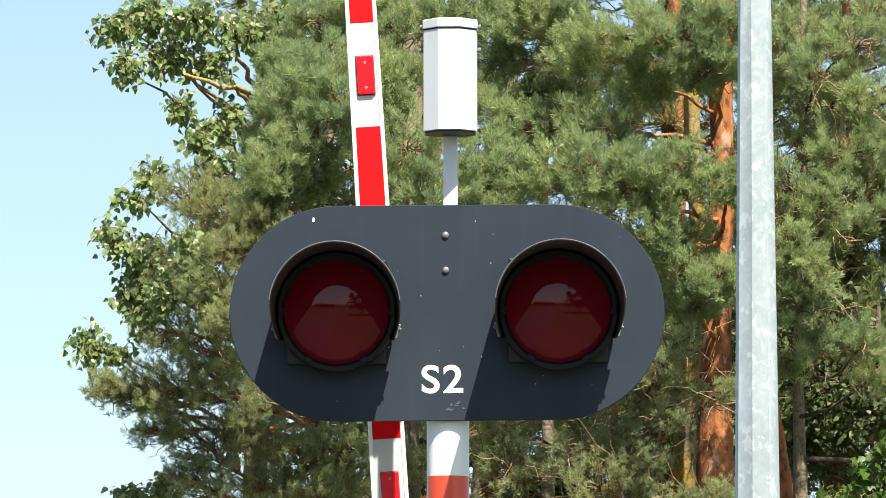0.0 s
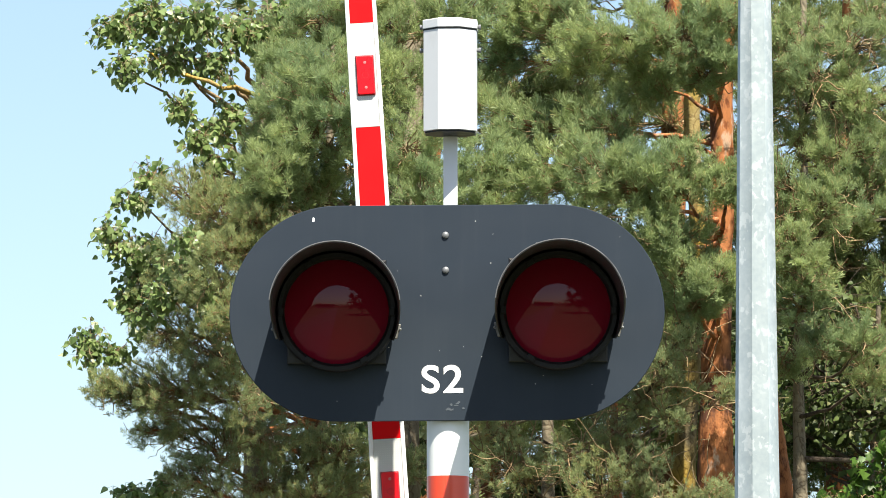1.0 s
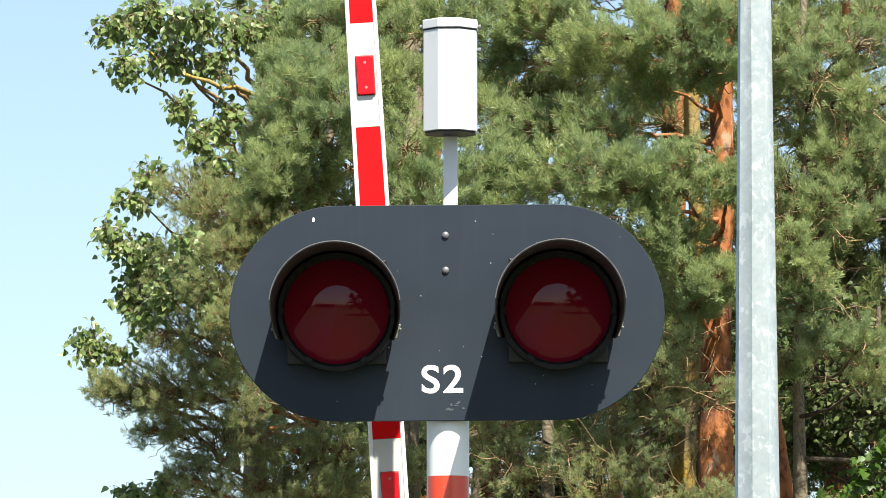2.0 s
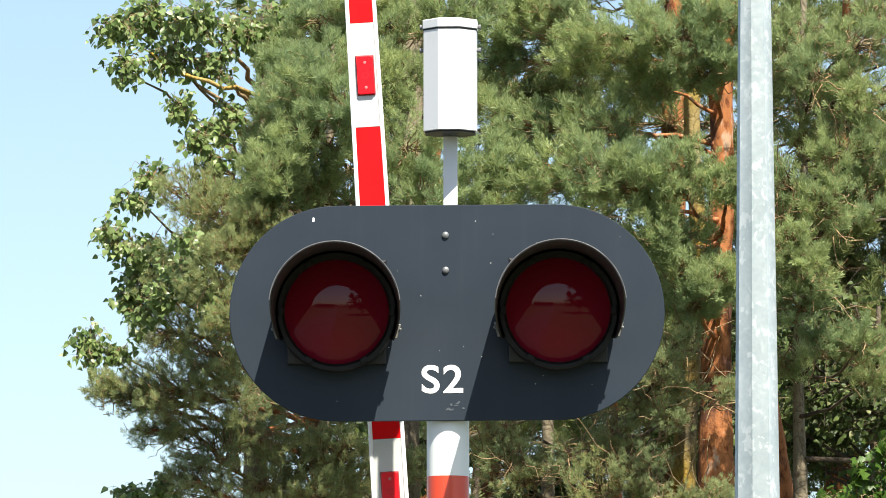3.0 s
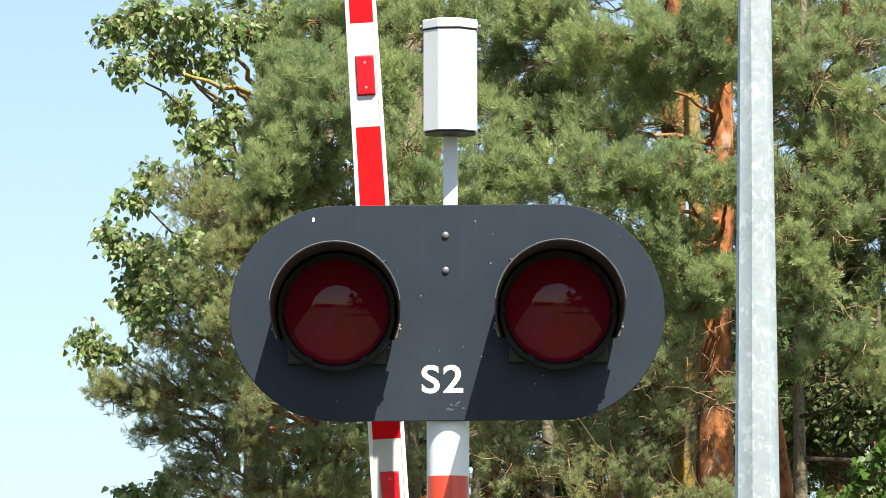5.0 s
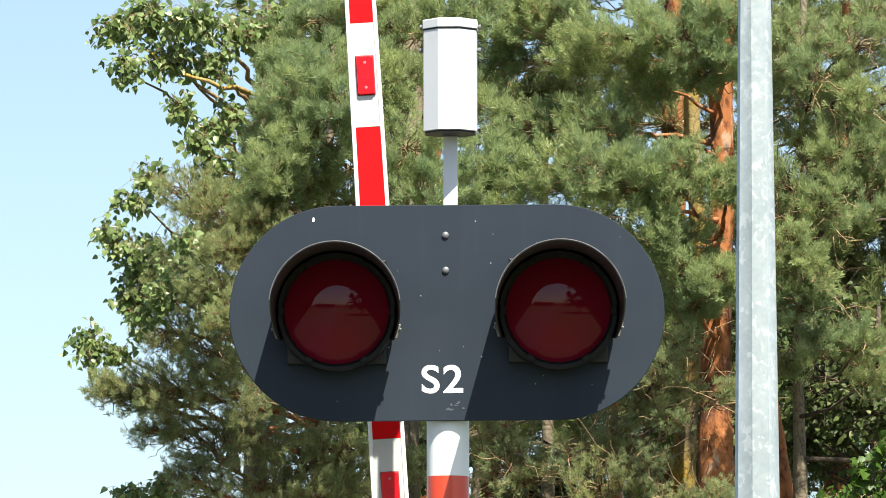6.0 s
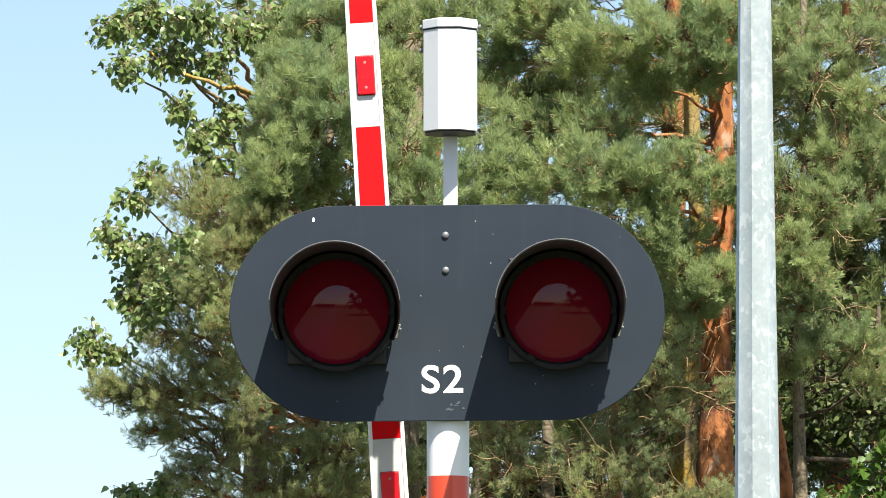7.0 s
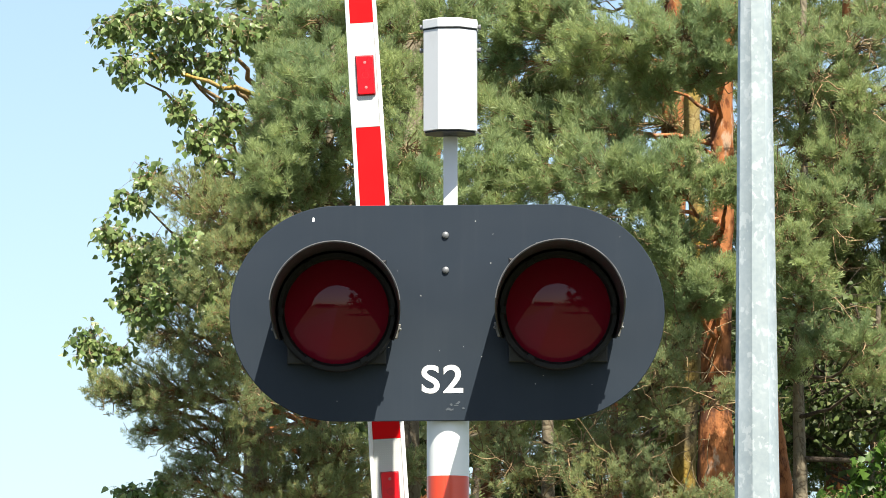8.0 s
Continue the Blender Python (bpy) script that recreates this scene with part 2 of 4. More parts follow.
class Tubes:
    """Many bent tapered tubes gathered into one mesh."""

    def __init__(self):
        self.points, self.faces, self.count = [], [], 0

    def add(self, line, radii, sides=6, rough=0.0, rng=None):
        line = np.asarray(line, float)
        ways = np.gradient(line, axis=0)
        ways /= np.linalg.norm(ways, axis=1)[:, None] + 1e-9
        side = np.cross(ways, (0.31, 0.87, 0.19))
        side /= np.linalg.norm(side, axis=1)[:, None] + 1e-9
        up = np.cross(ways, side)
        turn = np.arange(sides) * math.tau / sides
        ring = np.cos(turn)[None, :, None] * side[:, None] + np.sin(turn)[None, :, None] * up[:, None]
        rad = np.asarray(radii, float)[:, None, None] * np.ones((1, sides, 1))
        if rough:
            rad = rad * (1 + rough * rng.standard_normal(rad.shape))
        self.points.append((line[:, None] + ring * rad).reshape(-1, 3))
        a = np.arange(len(line) - 1)[:, None] * sides + np.arange(sides)[None]
        b = np.arange(len(line) - 1)[:, None] * sides + (np.arange(sides)[None] + 1) % sides
        self.faces.append(np.stack([a, b, b + sides, a + sides], -1).reshape(-1, 4) + self.count)
        self.count += len(line) * sides

    def mesh(self, name):
        return mesh_of(name, np.concatenate(self.points), np.concatenate(self.faces), True)


def bent(a, b, sag, n, rng, shake=0.0):
    """A bent line from a to b that sags by sag in its middle."""
    s = np.linspace(0, 1, n)[:, None]
    line = np.asarray(a) * (1 - s) + np.asarray(b) * s + np.array((0, 0, -1.0)) * sag * (4 * s * (1 - s))
    line[1:-1] += rng.normal(0, shake, (n - 2, 3)) if n > 2 else 0
    return line


def frames_of(axes, rng):
    """Turns that take z to each axis, with a random spin."""
    axes = axes / (np.linalg.norm(axes, axis=1)[:, None] + 1e-9)
    spin = rng.standard_normal(axes.shape)
    x = np.cross(axes, spin)
    x /= np.linalg.norm(x, axis=1)[:, None] + 1e-9
    return np.stack([x, np.cross(axes, x), axes], -1)


def scatter(templates, faces, places, axes, sizes, rng):
    """Copies of small templates (v, 3) at places, as one set of points and faces."""
    pts, fcs, base = [], [], 0
    turns, which = frames_of(axes, rng), rng.integers(0, len(templates), len(places))
    for k, (t, f) in enumerate(zip(templates, faces)):
        pick = which == k
        if not pick.any():
            continue
        p = np.einsum("nij,vj->nvi", turns[pick], t) * sizes[pick][:, None, None] + places[pick][:, None]
        n = len(p)
        pts.append(p.reshape(-1, 3))
        fcs.append((f[None] + (np.arange(n) * len(t))[:, None, None]).reshape(-1, f.shape[1]) + base)
        base += n * len(t)
    return np.concatenate(pts), np.concatenate(fcs)


# ---- the ground ----
def ground_sheet():
    bm = bmesh.new()
    bmesh.ops.create_circle(bm, cap_ends=True, segments=64, radius=4000.0)
    ob = part("ground", bm, MEADOW, None)
    return tagged(ob, "rough summer meadow grass, green and straw-coloured", "ground", kind="structure")


def road_strip():
    bm = bmesh.new()
    bmesh.ops.create_cube(bm, size=1.0, matrix=Matrix.Translation((-3.9, -60, 0.004)) @ Matrix.Diagonal((6.0, 160, 0.06, 1)))
    ob = part("road", bm, ASPHALT, None)
    return tagged(ob, "grey worn asphalt road towards the crossing", "road", kind="structure")


ground_sheet()
road_strip()


# ---- the crossing signal ----
LEAN = -0.4                                  # degrees by which the board hangs out of level
LAMP_TIP = 4.5                               # degrees by which the lamps look down
BOARD_AT = (0.008, 0.0, 2.907)


def stadium(half_length, half_height, n=36):
    """A bar with round ends, in x and z."""
    out = []
    for side in (1, -1):
        for i in range(n + 1):
            a = side * math.pi / 2 - i * math.pi / n
            out.append((side * (half_length - half_height) + half_height * math.cos(a), half_height * math.sin(a)))
    return out


def hood_mesh(radius, wall, length, short):
    """A round visor: full length over the top, cut back towards its lower ends."""
    bm = bmesh.new()
    n, m, reach = 64, 8, 117.0
    grid = {}
    for layer, r0 in ((0, radius), (1, radius - wall)):
        for i in range(n + 1):
            a = -reach + 2 * reach * i / n
            cut = max(0.0, (abs(a) - 73.0) / (reach - 73.0))
            far = length * (1 - cut ** 1.3) + short * cut ** 1.3
            for j in range(m + 1):
                y = -far * j / m
                r = r0 + 0.005 * j / m
                grid[layer, i, j] = bm.verts.new((r * math.sin(radians(a)), y, r * math.cos(radians(a))))
    for layer in (0, 1):
        for i in range(n):
            for j in range(m):
                bm.faces.new([grid[layer, i, j], grid[layer, i + 1, j], grid[layer, i + 1, j + 1], grid[layer, i, j + 1]])
    for i in range(n):
        for j in (0, m):
            bm.faces.new([grid[0, i, j], grid[0, i + 1, j], grid[1, i + 1, j], grid[1, i, j]])
    for i in (0, n):
        for j in range(m):
            bm.faces.new([grid[0, i, j], grid[0, i, j + 1], grid[1, i, j + 1], grid[1, i, j]])
    return bm


def hood_rim(radius, wall, length):
    """The bead along the visor's front edge, added to carry a painted sunlit line."""
    tubes = Tubes()
    turn = np.radians(np.linspace(-84, 84, 57))
    tubes.add(np.stack([radius * np.sin(turn), np.full(57, -length), radius * np.cos(turn)], -1), np.full(57, wall * 0.45), 6)
    bm = bmesh.new()
    bm.from_mesh(tubes.mesh("hood_rim"))
    return bm


def crossing_lamp(parent, x, z):
    """One red lamp: square housing, ring with lugs, lens and hood, all tipped down a little."""
    at = pose(x, -0.018, z, LAMP_TIP)
    plate = prism([(-0.099, -0.104), (0.099, -0.104), (0.099, 0.104), (-0.099, 0.104)], 0.030, 0.003)
    housing = part("lamp_housing", plate, HOUSING, parent, "square black lamp housing", at @ pose(0, -0.014, 0))
    for sx, sz in ((1, 1), (-1, 1)):
        screw = turned([(0, 0), (0.0050, 0), (0.0046, 0.003), (0, 0.004)], 12)
        part("screw", screw, STEEL, housing, "", pose(sx * 0.088, -0.001, sz * 0.092, 90))
    edge = box(0.022, 0.0016, 0.0016)
    part("label_edge", edge, STEEL, housing, "thin bright tag", pose(0.080, -0.002, -0.068))
    tag = turned([(0, 0), (0.005, 0), (0.005, 0.001), (0, 0.001)], 3)
    part("mark", tag, STEEL, housing, "small pale triangular mark", pose(0.084, -0.001, -0.061, 90))
    # ring: profile in radius and height, height along the lamp's axis
    ring = turned([(0.104, 0.0), (0.121, 0.0), (0.121, 0.030), (0.117, 0.036), (0.109, 0.036), (0.104, 0.030), (0.104, 0.0)], 72)
    ring_ob = part("lens_ring", ring, BLACK, parent, "black moulded lens ring", at @ pose(0, -0.012, 0, 90), True)
    for k in range(6):
        a = 90 + 30 + 60 * k
        lug = box(0.016, 0.011, 0.010, 0.0015)
        part("lug", lug, BLACK, ring_ob, "", pose(0.1105 * math.cos(radians(a)), 0.1105 * math.sin(radians(a)), 0.0385, 0, 0, a + 90))
    R, r = 0.41, 0.105
    sag = R - math.sqrt(R * R - r * r)
    prof = [(r, 0.0)] + [(R * math.sin(b), R * math.cos(b) - (R - sag)) for b in [math.asin(r / R) * (1 - i / 24) for i in range(25)]]
    prof[-1] = (0.0, sag)
    lens = turned(prof + [(0.0, -0.004), (r, -0.004)][:1], 72)
    part("lens", lens, LENS, parent, "dark red domed lens, unlit", at @ pose(0, -0.022, 0, 90), True)
    hood = hood_mesh(0.1235, 0.0026, 0.285, 0.045)
    hood_ob = part("hood", hood, HOOD_GREY, parent, "dark grey round sheet-metal hood, sunlight painted on its rim", at @ pose(0, -0.014, 0, -0.9), True)
    rim_ob = part("hood_rim", hood_rim(0.1283, 0.0026, 0.285), RIM_LIT, hood_ob, "rim of the hood, its sunlight put into the colour", None, True)
    for s in (-1, 1):
        clip = box(0.007, 0.028, 0.030, 0.0015)
        clip_ob = part("clip", clip, CLIP_METAL, hood_ob, "grey metal clip", pose(s * 0.1215, -0.040, -0.040, 0, 16 * s, 0))
        pin = turned([(0, 0), (0.003, 0), (0.0027, 0.003), (0, 0.004)], 12)
        pin.transform(pose(0, -0.014, 0, 90))
        part("pin", pin, STEEL, hood_ob, "bright pin head", pose(s * 0.127, -0.040, -0.036, 0, 0, 0))


def lettering(text, height, material, parent, at, weight):
    curve = bpy.data.curves.new("lettering", "FONT")
    curve.body, curve.size, curve.offset, curve.extrude = text, height / 0.70, weight, 0.0002
    curve.align_x, curve.align_y, curve.space_character = "CENTER", "CENTER", 1.10
    holder = new("lettering", curve)
    bpy.context.view_layer.update()
    mesh = bpy.data.meshes.new_from_object(holder)
    bpy.data.objects.remove(holder)
    bpy.data.curves.remove(curve)
    mesh.materials.clear()
    return link("lettering", mesh, material, parent, "white letters and number S2", at)


def crossing_signal():
    sig = thing("crossing_signal", (0.010, 0.0, 0.0), "slate-grey oval crossing signal with two unlit red lamps", "signal")
    bx, bz = BOARD_AT[0] - 0.010, BOARD_AT[2]
    hang = pose(bx, 0, bz, 0, LEAN, 0)
    plate = prism(stadium(0.4355, 0.217), 0.005, 0.0012, 1)
    board = part("board", plate, SLATE, sig, "slate-grey painted oval board with small chips", hang)
    for z in (0.156, 0.0855):
        bolt = turned([(0, 0), (0.0072, 0), (0.0066, 0.0035), (0.004, 0.0055), (0, 0.006)], 20)
        part("bolt", bolt, STEEL, board, "grey domed bolt head", pose(-0.002, 0, z, 90), True)
    lettering("S2", 0.0545, LETTER, board, pose(-0.0105, -0.0003, -0.1365, 90) @ Matrix.Diagonal((1.10, 1, 1, 1)), 0.0013)
    rng = random.Random(5)
    for k in range(32):
        x, z = rng.uniform(-0.36, 0.36), rng.uniform(-0.19, 0.2)
        s = rng.uniform(0.0004, 0.0010)
        flake = prism([(math.cos(a) * s, math.sin(a) * s * rng.uniform(0.7, 2.2)) for a in [i * math.tau / 6 for i in range(6)]], 0.0004)
        part("paint_chip", flake, CHIP, board, "", pose(x, -0.0005, z, 0, rng.uniform(-40, 40)))
    part("paint_chip", prism([(-0.0022, -0.004), (0.0015, -0.0045), (0.0025, 0.002), (0.0, 0.005), (-0.002, 0.003)], 0.0005), LETTER, board,
         "white chip through the paint", pose(-0.266, -0.0006, 0.189))
    scraped = plain("scraped_paint", (0.058, 0.072, 0.088), 0.6, vary=0.5, scale=90)
    for k in range(9):
        x, z = rng.uniform(-0.004, 0.032), -0.194 + rng.random() ** 2 * 0.014
        w, h = rng.uniform(0.003, 0.008), rng.uniform(0.001, 0.004)
        rag = prism([(math.cos(a) * w * rng.uniform(0.4, 1.1), math.sin(a) * h * rng.uniform(0.4, 1.2)) for a in [i * math.tau / 9 for i in range(9)]], 0.0004)
        part("scrape", rag, scraped, board, "pale scraped patch", pose(x, -0.0004 - 0.00003 * k, z, 0, rng.uniform(-30, 30)))
    crossing_lamp(sig, -0.222, 2.906)
    crossing_lamp(sig, 0.220, 2.910)
    # pole in bands, each its own sleeve
    r, step, top = 0.0425, 0.36, 2.582
    cuts = [0.0, 0.06] + [top - step * i for i in (6, 5, 4, 3, 2, 1, 0)] + [2.97]
    for i, (lo, hi) in enumerate(zip(cuts[1:], cuts[2:])):
        red = (len(cuts) - 3 - i) % 2 == 1
        sleeve = turned([(r - 0.004, lo), (r, lo), (r, hi), (r - 0.004, hi), (r - 0.004, lo)], 48)
        part("band", sleeve, POLE_RED if red else POLE_WHITE, sig, "orange-red pole band" if red else "white pole band", pose(0, 0.0555, 0), True)
    part("foot", prism([(-0.14, 0.0), (0.14, 0.0), (0.14, 0.06), (-0.14, 0.06)], 0.28, 0.006), STEEL, sig, "square steel foot", pose(0, -0.084, 0))
    for z in (3.0625, 2.9925):
        strap = box(0.16, 0.008, 0.03, 0.002)
        part("bracket", strap, STEEL, sig, "", pose(0, 0.009, z))
    return sig


def octagon(width, n=8, turn=22.5):
    r = width / 2 / math.cos(math.pi / n)
    return [(r * math.cos(radians(turn + 360 / n * i)), r * math.sin(radians(turn + 360 / n * i))) for i in range(n)]


def bell_housing():
    """The white eight-sided case on its stem over the board."""
    case = thing("bell_housing", (0.015, 0.030, -0.009), "white eight-sided metal case on a flat stem above the signal", "bell")
    turn = pose(0, 0, 0, 0, 0, -3)
    bm = prism(octagon(0.106), 0.205, 0.0012, 1)
    bm.transform(pose(0, 0, 3.283, 90) @ Matrix.Diagonal((1, 1, 1, 1)))
    body = part("body", bm, WHITE, case, "white painted body", turn)
    # thin black sheet that stands in for the shade under the case
    shade = prism(octagon(0.100), 0.003)
    shade.transform(pose(0, 0, 3.2795, 90))
    part("shade_sheet", shade, BLACK, case, "dark underside, its shade put in as black", turn)
    lid = prism(octagon(0.1095), 0.019, 0.0015, 1)
    lid.transform(pose(0, 0, 3.490, 90))
    part("lid", lid, WHITE, case, "white lid with a dark joint", turn)
    gasket = prism(octagon(0.108), 0.003)
    gasket.transform(pose(0, 0, 3.4875, 90))
    part("gasket", gasket, BLACK, case, "", turn)
    for s in (-1, 1):
        for z in (3.496, 3.449):
            bolt = turned([(0, 0), (0.004, 0), (0.004, 0.005), (0.0055, 0.005), (0.0055, 0.009), (0, 0.009)], 10)
            part("bolt", bolt, STEEL, body, "small steel bolt", pose(s * 0.0525, -0.004, z, 0, 90 * s))
    stem = box(0.0285, 0.012, 0.40, 0.001)
    part("stem", stem, WHITE, case, "flat white stem", pose(0.0, 0.040, 3.082))
    return case


crossing_signal()
bell_housing()


# ---- the raised barrier arm ----
def barrier():
    """Arm with red and white sheeting between white edge rails; it stands on its turning post."""
    gate = thing("barrier", (-0.2452, 0.410, 0.0), "raised red and white barrier arm leaning slightly on its post", "barrier")
    tilt = pose(0, 0, 0, 0, -3.50, 0)
    def half(z):
        return 0.0380 - (z - 2.560) * 0.0054
    top, low = 6.3, 0.55
    base = Matrix.Translation((0.1371, 0, 2.560)) @ tilt @ Matrix.Translation((0, 0, -2.560))
    for s in (-1, 1):
        bm = bmesh.new()
        vs = []
        for z in (low, top):
            w = half(z)
            for x, y in ((w - 0.0085, -0.028), (w, -0.028), (w, 0.028), (w - 0.0085, 0.028)):
                vs.append(bm.verts.new((s * x, y, z)))
        for q in ((0, 1, 2, 3), (7, 6, 5, 4), (0, 4, 5, 1), (1, 5, 6, 2), (2, 6, 7, 3), (3, 7, 4, 0)):
            bm.faces.new([vs[i] for i in q])
        rounded(bm, [e for e in bm.edges if abs(e.verts[0].co.z - e.verts[1].co.z) > 1], 0.002, 2)
        part("edge_rail", bm, EDGE_WHITE, gate, "white edge rail", base)
    # sheeting panels between the rails, white and red by turns
    cuts = [0.55, 0.93, 1.30, 1.67, 2.04, 2.36, 2.6858, 3.3325, 3.5503, 3.93, 4.32, 4.69, 5.06, 5.43, 5.80, 6.3]
    for i, (lo, hi) in enumerate(zip(cuts, cuts[1:])):
        red = i % 2 == 0
        bm = bmesh.new()
        vs = []
        for z in (lo + 0.0004, hi - 0.0004):
            w = half(z) - 0.0088
            for x, y in ((-w, -0.0265), (w, -0.0265), (w, 0.0265), (-w, 0.0265)):
                vs.append(bm.verts.new((x, y, z)))
        for q in ((0, 1, 2, 3), (7, 6, 5, 4), (0, 4, 5, 1), (1, 5, 6, 2), (2, 6, 7, 3), (3, 7, 4, 0)):
            bm.faces.new([vs[i2] for i2 in q])
        part("panel", bm, FOIL_RED if red else FOIL_WHITE, gate, "red reflective panel" if red else "white honeycomb reflective panel", base)
    for z in (1.12, 1.86, 2.576, 3.440, 4.14, 4.88):
        rim = box(0.038, 0.004, 0.084, 0.0018)
        back = part("reflector", rim, REFLECTOR_RIM, gate, "red rectangular reflector", base @ pose(0.0015, -0.0285, z))
        face = prism(stadium_corner(0.0172, 0.0400, 0.005), 0.005, 0.0015)
        part("reflector_face", face, REFLECTOR, back, "", pose(0, -0.0065, 0))
        for s in (-1, 1):
            screw = turned([(0, 0), (0.0032, 0), (0.0028, 0.0012), (0, 0.0016)], 12)
            part("screw", screw, SCREW_RED, back, "", pose(0, -0.0063, s * 0.026, 90))
        stamp = turned([(0.0058, 0), (0.0066, 0), (0.0066, 0.0005), (0.0058, 0.0005), (0.0058, 0)], 20)
        part("stamp", stamp, REFLECTOR_RIM, back, "", pose(0, -0.0064, 0.0, 90))
    part("post", box(0.36, 0.30, 1.10, 0.02), EDGE_WHITE, gate, "plain white turning post", pose(0.26, 0.20, 0.55))
    part("axle", box(0.10, 0.12, 0.10, 0.01), STEEL, gate, "", pose(0.235, 0.04, 0.95))
    return gate


def stadium_corner(hx, hz, r, n=5):
    """A rectangle with round corners."""
    out = []
    for cx, cz, a0 in ((hx - r, hz - r, 90), (hx - r, -hz + r, 0), (-hx + r, -hz + r, -90), (-hx + r, hz - r, -180)):
        for i in range(n + 1):
            a = radians(a0 - 90 * i / n)
            out.append((cx + r * math.cos(a), cz + r * math.sin(a)))
    return out


barrier()


# ---- the lamp post ----
def lamp_post():
    post = thing("lamp_post", (0.771, 3.0, 0.0), "tapered galvanised steel lamp post with mottled zinc flakes", "post")
    bm = bmesh.new()
    rows = []
    for z, w in ((0.02, 0.164), (2.751, 0.1040), (3.987, 0.0765), (5.6, 0.0405)):
        rows.append([bm.verts.new((x, y, z)) for x, y in octagon(w, 8, 31.0)])
    for lo, hi in zip(rows, rows[1:]):
        for a in range(8):
            b = (a + 1) % 8
            bm.faces.new([lo[a], lo[b], hi[b], hi[a]])
    bm.faces.new(rows[-1])
    bm.faces.new(list(reversed(rows[0])))
    rounded(bm, [e for e in bm.edges if abs(e.verts[0].co.z - e.verts[1].co.z) > 0.5], 0.013, 5)
    part("shaft", bm, ZINC, post, "", None, True)
    part("base_plate", box(0.30, 0.30, 0.02, 0.004), ZINC, post, "", pose(0, 0, 0.01))
    return post


lamp_post()


# ---- trees ----
def needle_tufts(rng, kinds=10, needles=40, long=0.037, wide=0.0036, shoot=0.036):
    """Brushes of needles along a short stem on z, a thin blade for each needle, blunt at its tip."""
    shapes, faces = [], []
    for _ in range(kinds):
        s = rng.uniform(0, 1, needles) ** 0.8
        open_way = np.radians(66 - 44 * s + rng.normal(0, 8, needles))
        turn = rng.uniform(0, math.tau, needles)
        way = np.stack([np.sin(open_way) * np.cos(turn), np.sin(open_way) * np.sin(turn), np.cos(open_way)], -1)
        base = np.zeros((needles, 3))
        base[:, 2] = s * shoot - shoot * 0.5
        across = np.cross(way, rng.standard_normal((needles, 3)))
        across *= wide / 2 / np.linalg.norm(across, axis=1)[:, None]
        tip = base + way * long * rng.uniform(0.8, 1.12, needles)[:, None]
        blunt = (rng.random(needles) < 0.7)[:, None, None]
        tri = np.where(blunt, np.stack([base, tip + across, tip - across], 1), np.stack([base - across, base + across, tip], 1))
        shapes.append(tri.reshape(-1, 3))
        faces.append(np.arange(needles * 3).reshape(-1, 3))
    return shapes, faces


def poplar_leaf_shapes(rng, kinds=5, size=0.037):
    """Broad pointed leaves, folded along the midrib, stalk at the origin, tip along y, face along z."""
    shapes, faces = [], []
    half = [(0.0, 0.0), (0.36, 0.10), (0.48, 0.30), (0.34, 0.60), (0.0, 1.08)]
    for _ in range(kinds):
        fold, curl, wide = rng.uniform(0.15, 0.5), rng.uniform(-0.35, 0.1), rng.uniform(0.85, 1.1)
        pts = [(0, y, curl * y * y) for y in (0.0, 0.3, 0.6, 1.08)]
        for s in (1, -1):
            pts += [(s * x * wide, y, x * fold + curl * y * y) for x, y in half[1:4]]
        m, r, l = (0, 1, 2, 3), (4, 5, 6), (7, 8, 9)
        f = [(m[0], r[0], m[1]), (r[0], r[1], m[1]), (m[1], r[1], m[2]), (r[1], r[2], m[2]), (m[2], r[2], m[3]),
             (m[0], m[1], l[0]), (l[0], m[1], l[1]), (m[1], m[2], l[1]), (l[1], m[2], l[2]), (m[2], m[3], l[2])]
        shapes.append(np.array(pts, float) * size)
        faces.append(np.array(f))
    return shapes, faces


def maple_leaf_shapes(rng, kinds=4, size=0.050):
    """Five-lobed leaves."""
    shapes, faces = [], []
    for _ in range(kinds):
        pts = [(0.0, 0.35, 0.0)]
        for i in range(11):
            a = radians(-60 + 30 * i)
            r = (0.24 if i % 2 else (0.85, 0.62, 0.5)[min(2, abs(i - 5) // 2) if i != 5 else 0]) * rng.uniform(0.9, 1.1)
            r = 0.85 if i == 5 else r
            pts.append((r * math.cos(a), 0.35 + r * math.sin(a), -0.25 * r * r + rng.normal(0, 0.03)))
        pts.append((0.0, 0.0, 0.0))
        shapes.append(np.array(pts) * size)
        faces.append(np.array([(0, i, i + 1) for i in range(1, 11)] + [(0, 11, 12), (0, 12, 1)]))
    return shapes, faces


def along(trunk, z):
    """The point and radius of a trunk at height z."""
    t = np.asarray(trunk)
    return np.array([np.interp(z, t[:, 2], t[:, i]) for i in (0, 1)] + [min(max(z, t[0, 2]), t[-1, 2])]), np.interp(z, t[:, 2], t[:, 3])


def trunk_mesh(trunk, rng, sides=14):
    """A trunk with swellings and a wandering line."""
    t = np.asarray(trunk, float)
    z = np.arange(t[0, 2], t[-1, 2], 0.09)
    line = np.stack([np.interp(z, t[:, 2], t[:, 0]), np.interp(z, t[:, 2], t[:, 1]), z], -1)
    line[:, :2] += np.cumsum(rng.normal(0, 0.0022, (len(z), 2)), 0) * 0.5
    rad = np.interp(z, t[:, 2], t[:, 3]) * (1 + 0.05 * np.sin(z * 5.1) + rng.normal(0, 0.02, len(z)))
    tubes = Tubes()
    tubes.add(line, rad, sides, 0.035, rng)
    return tubes.mesh("trunk")


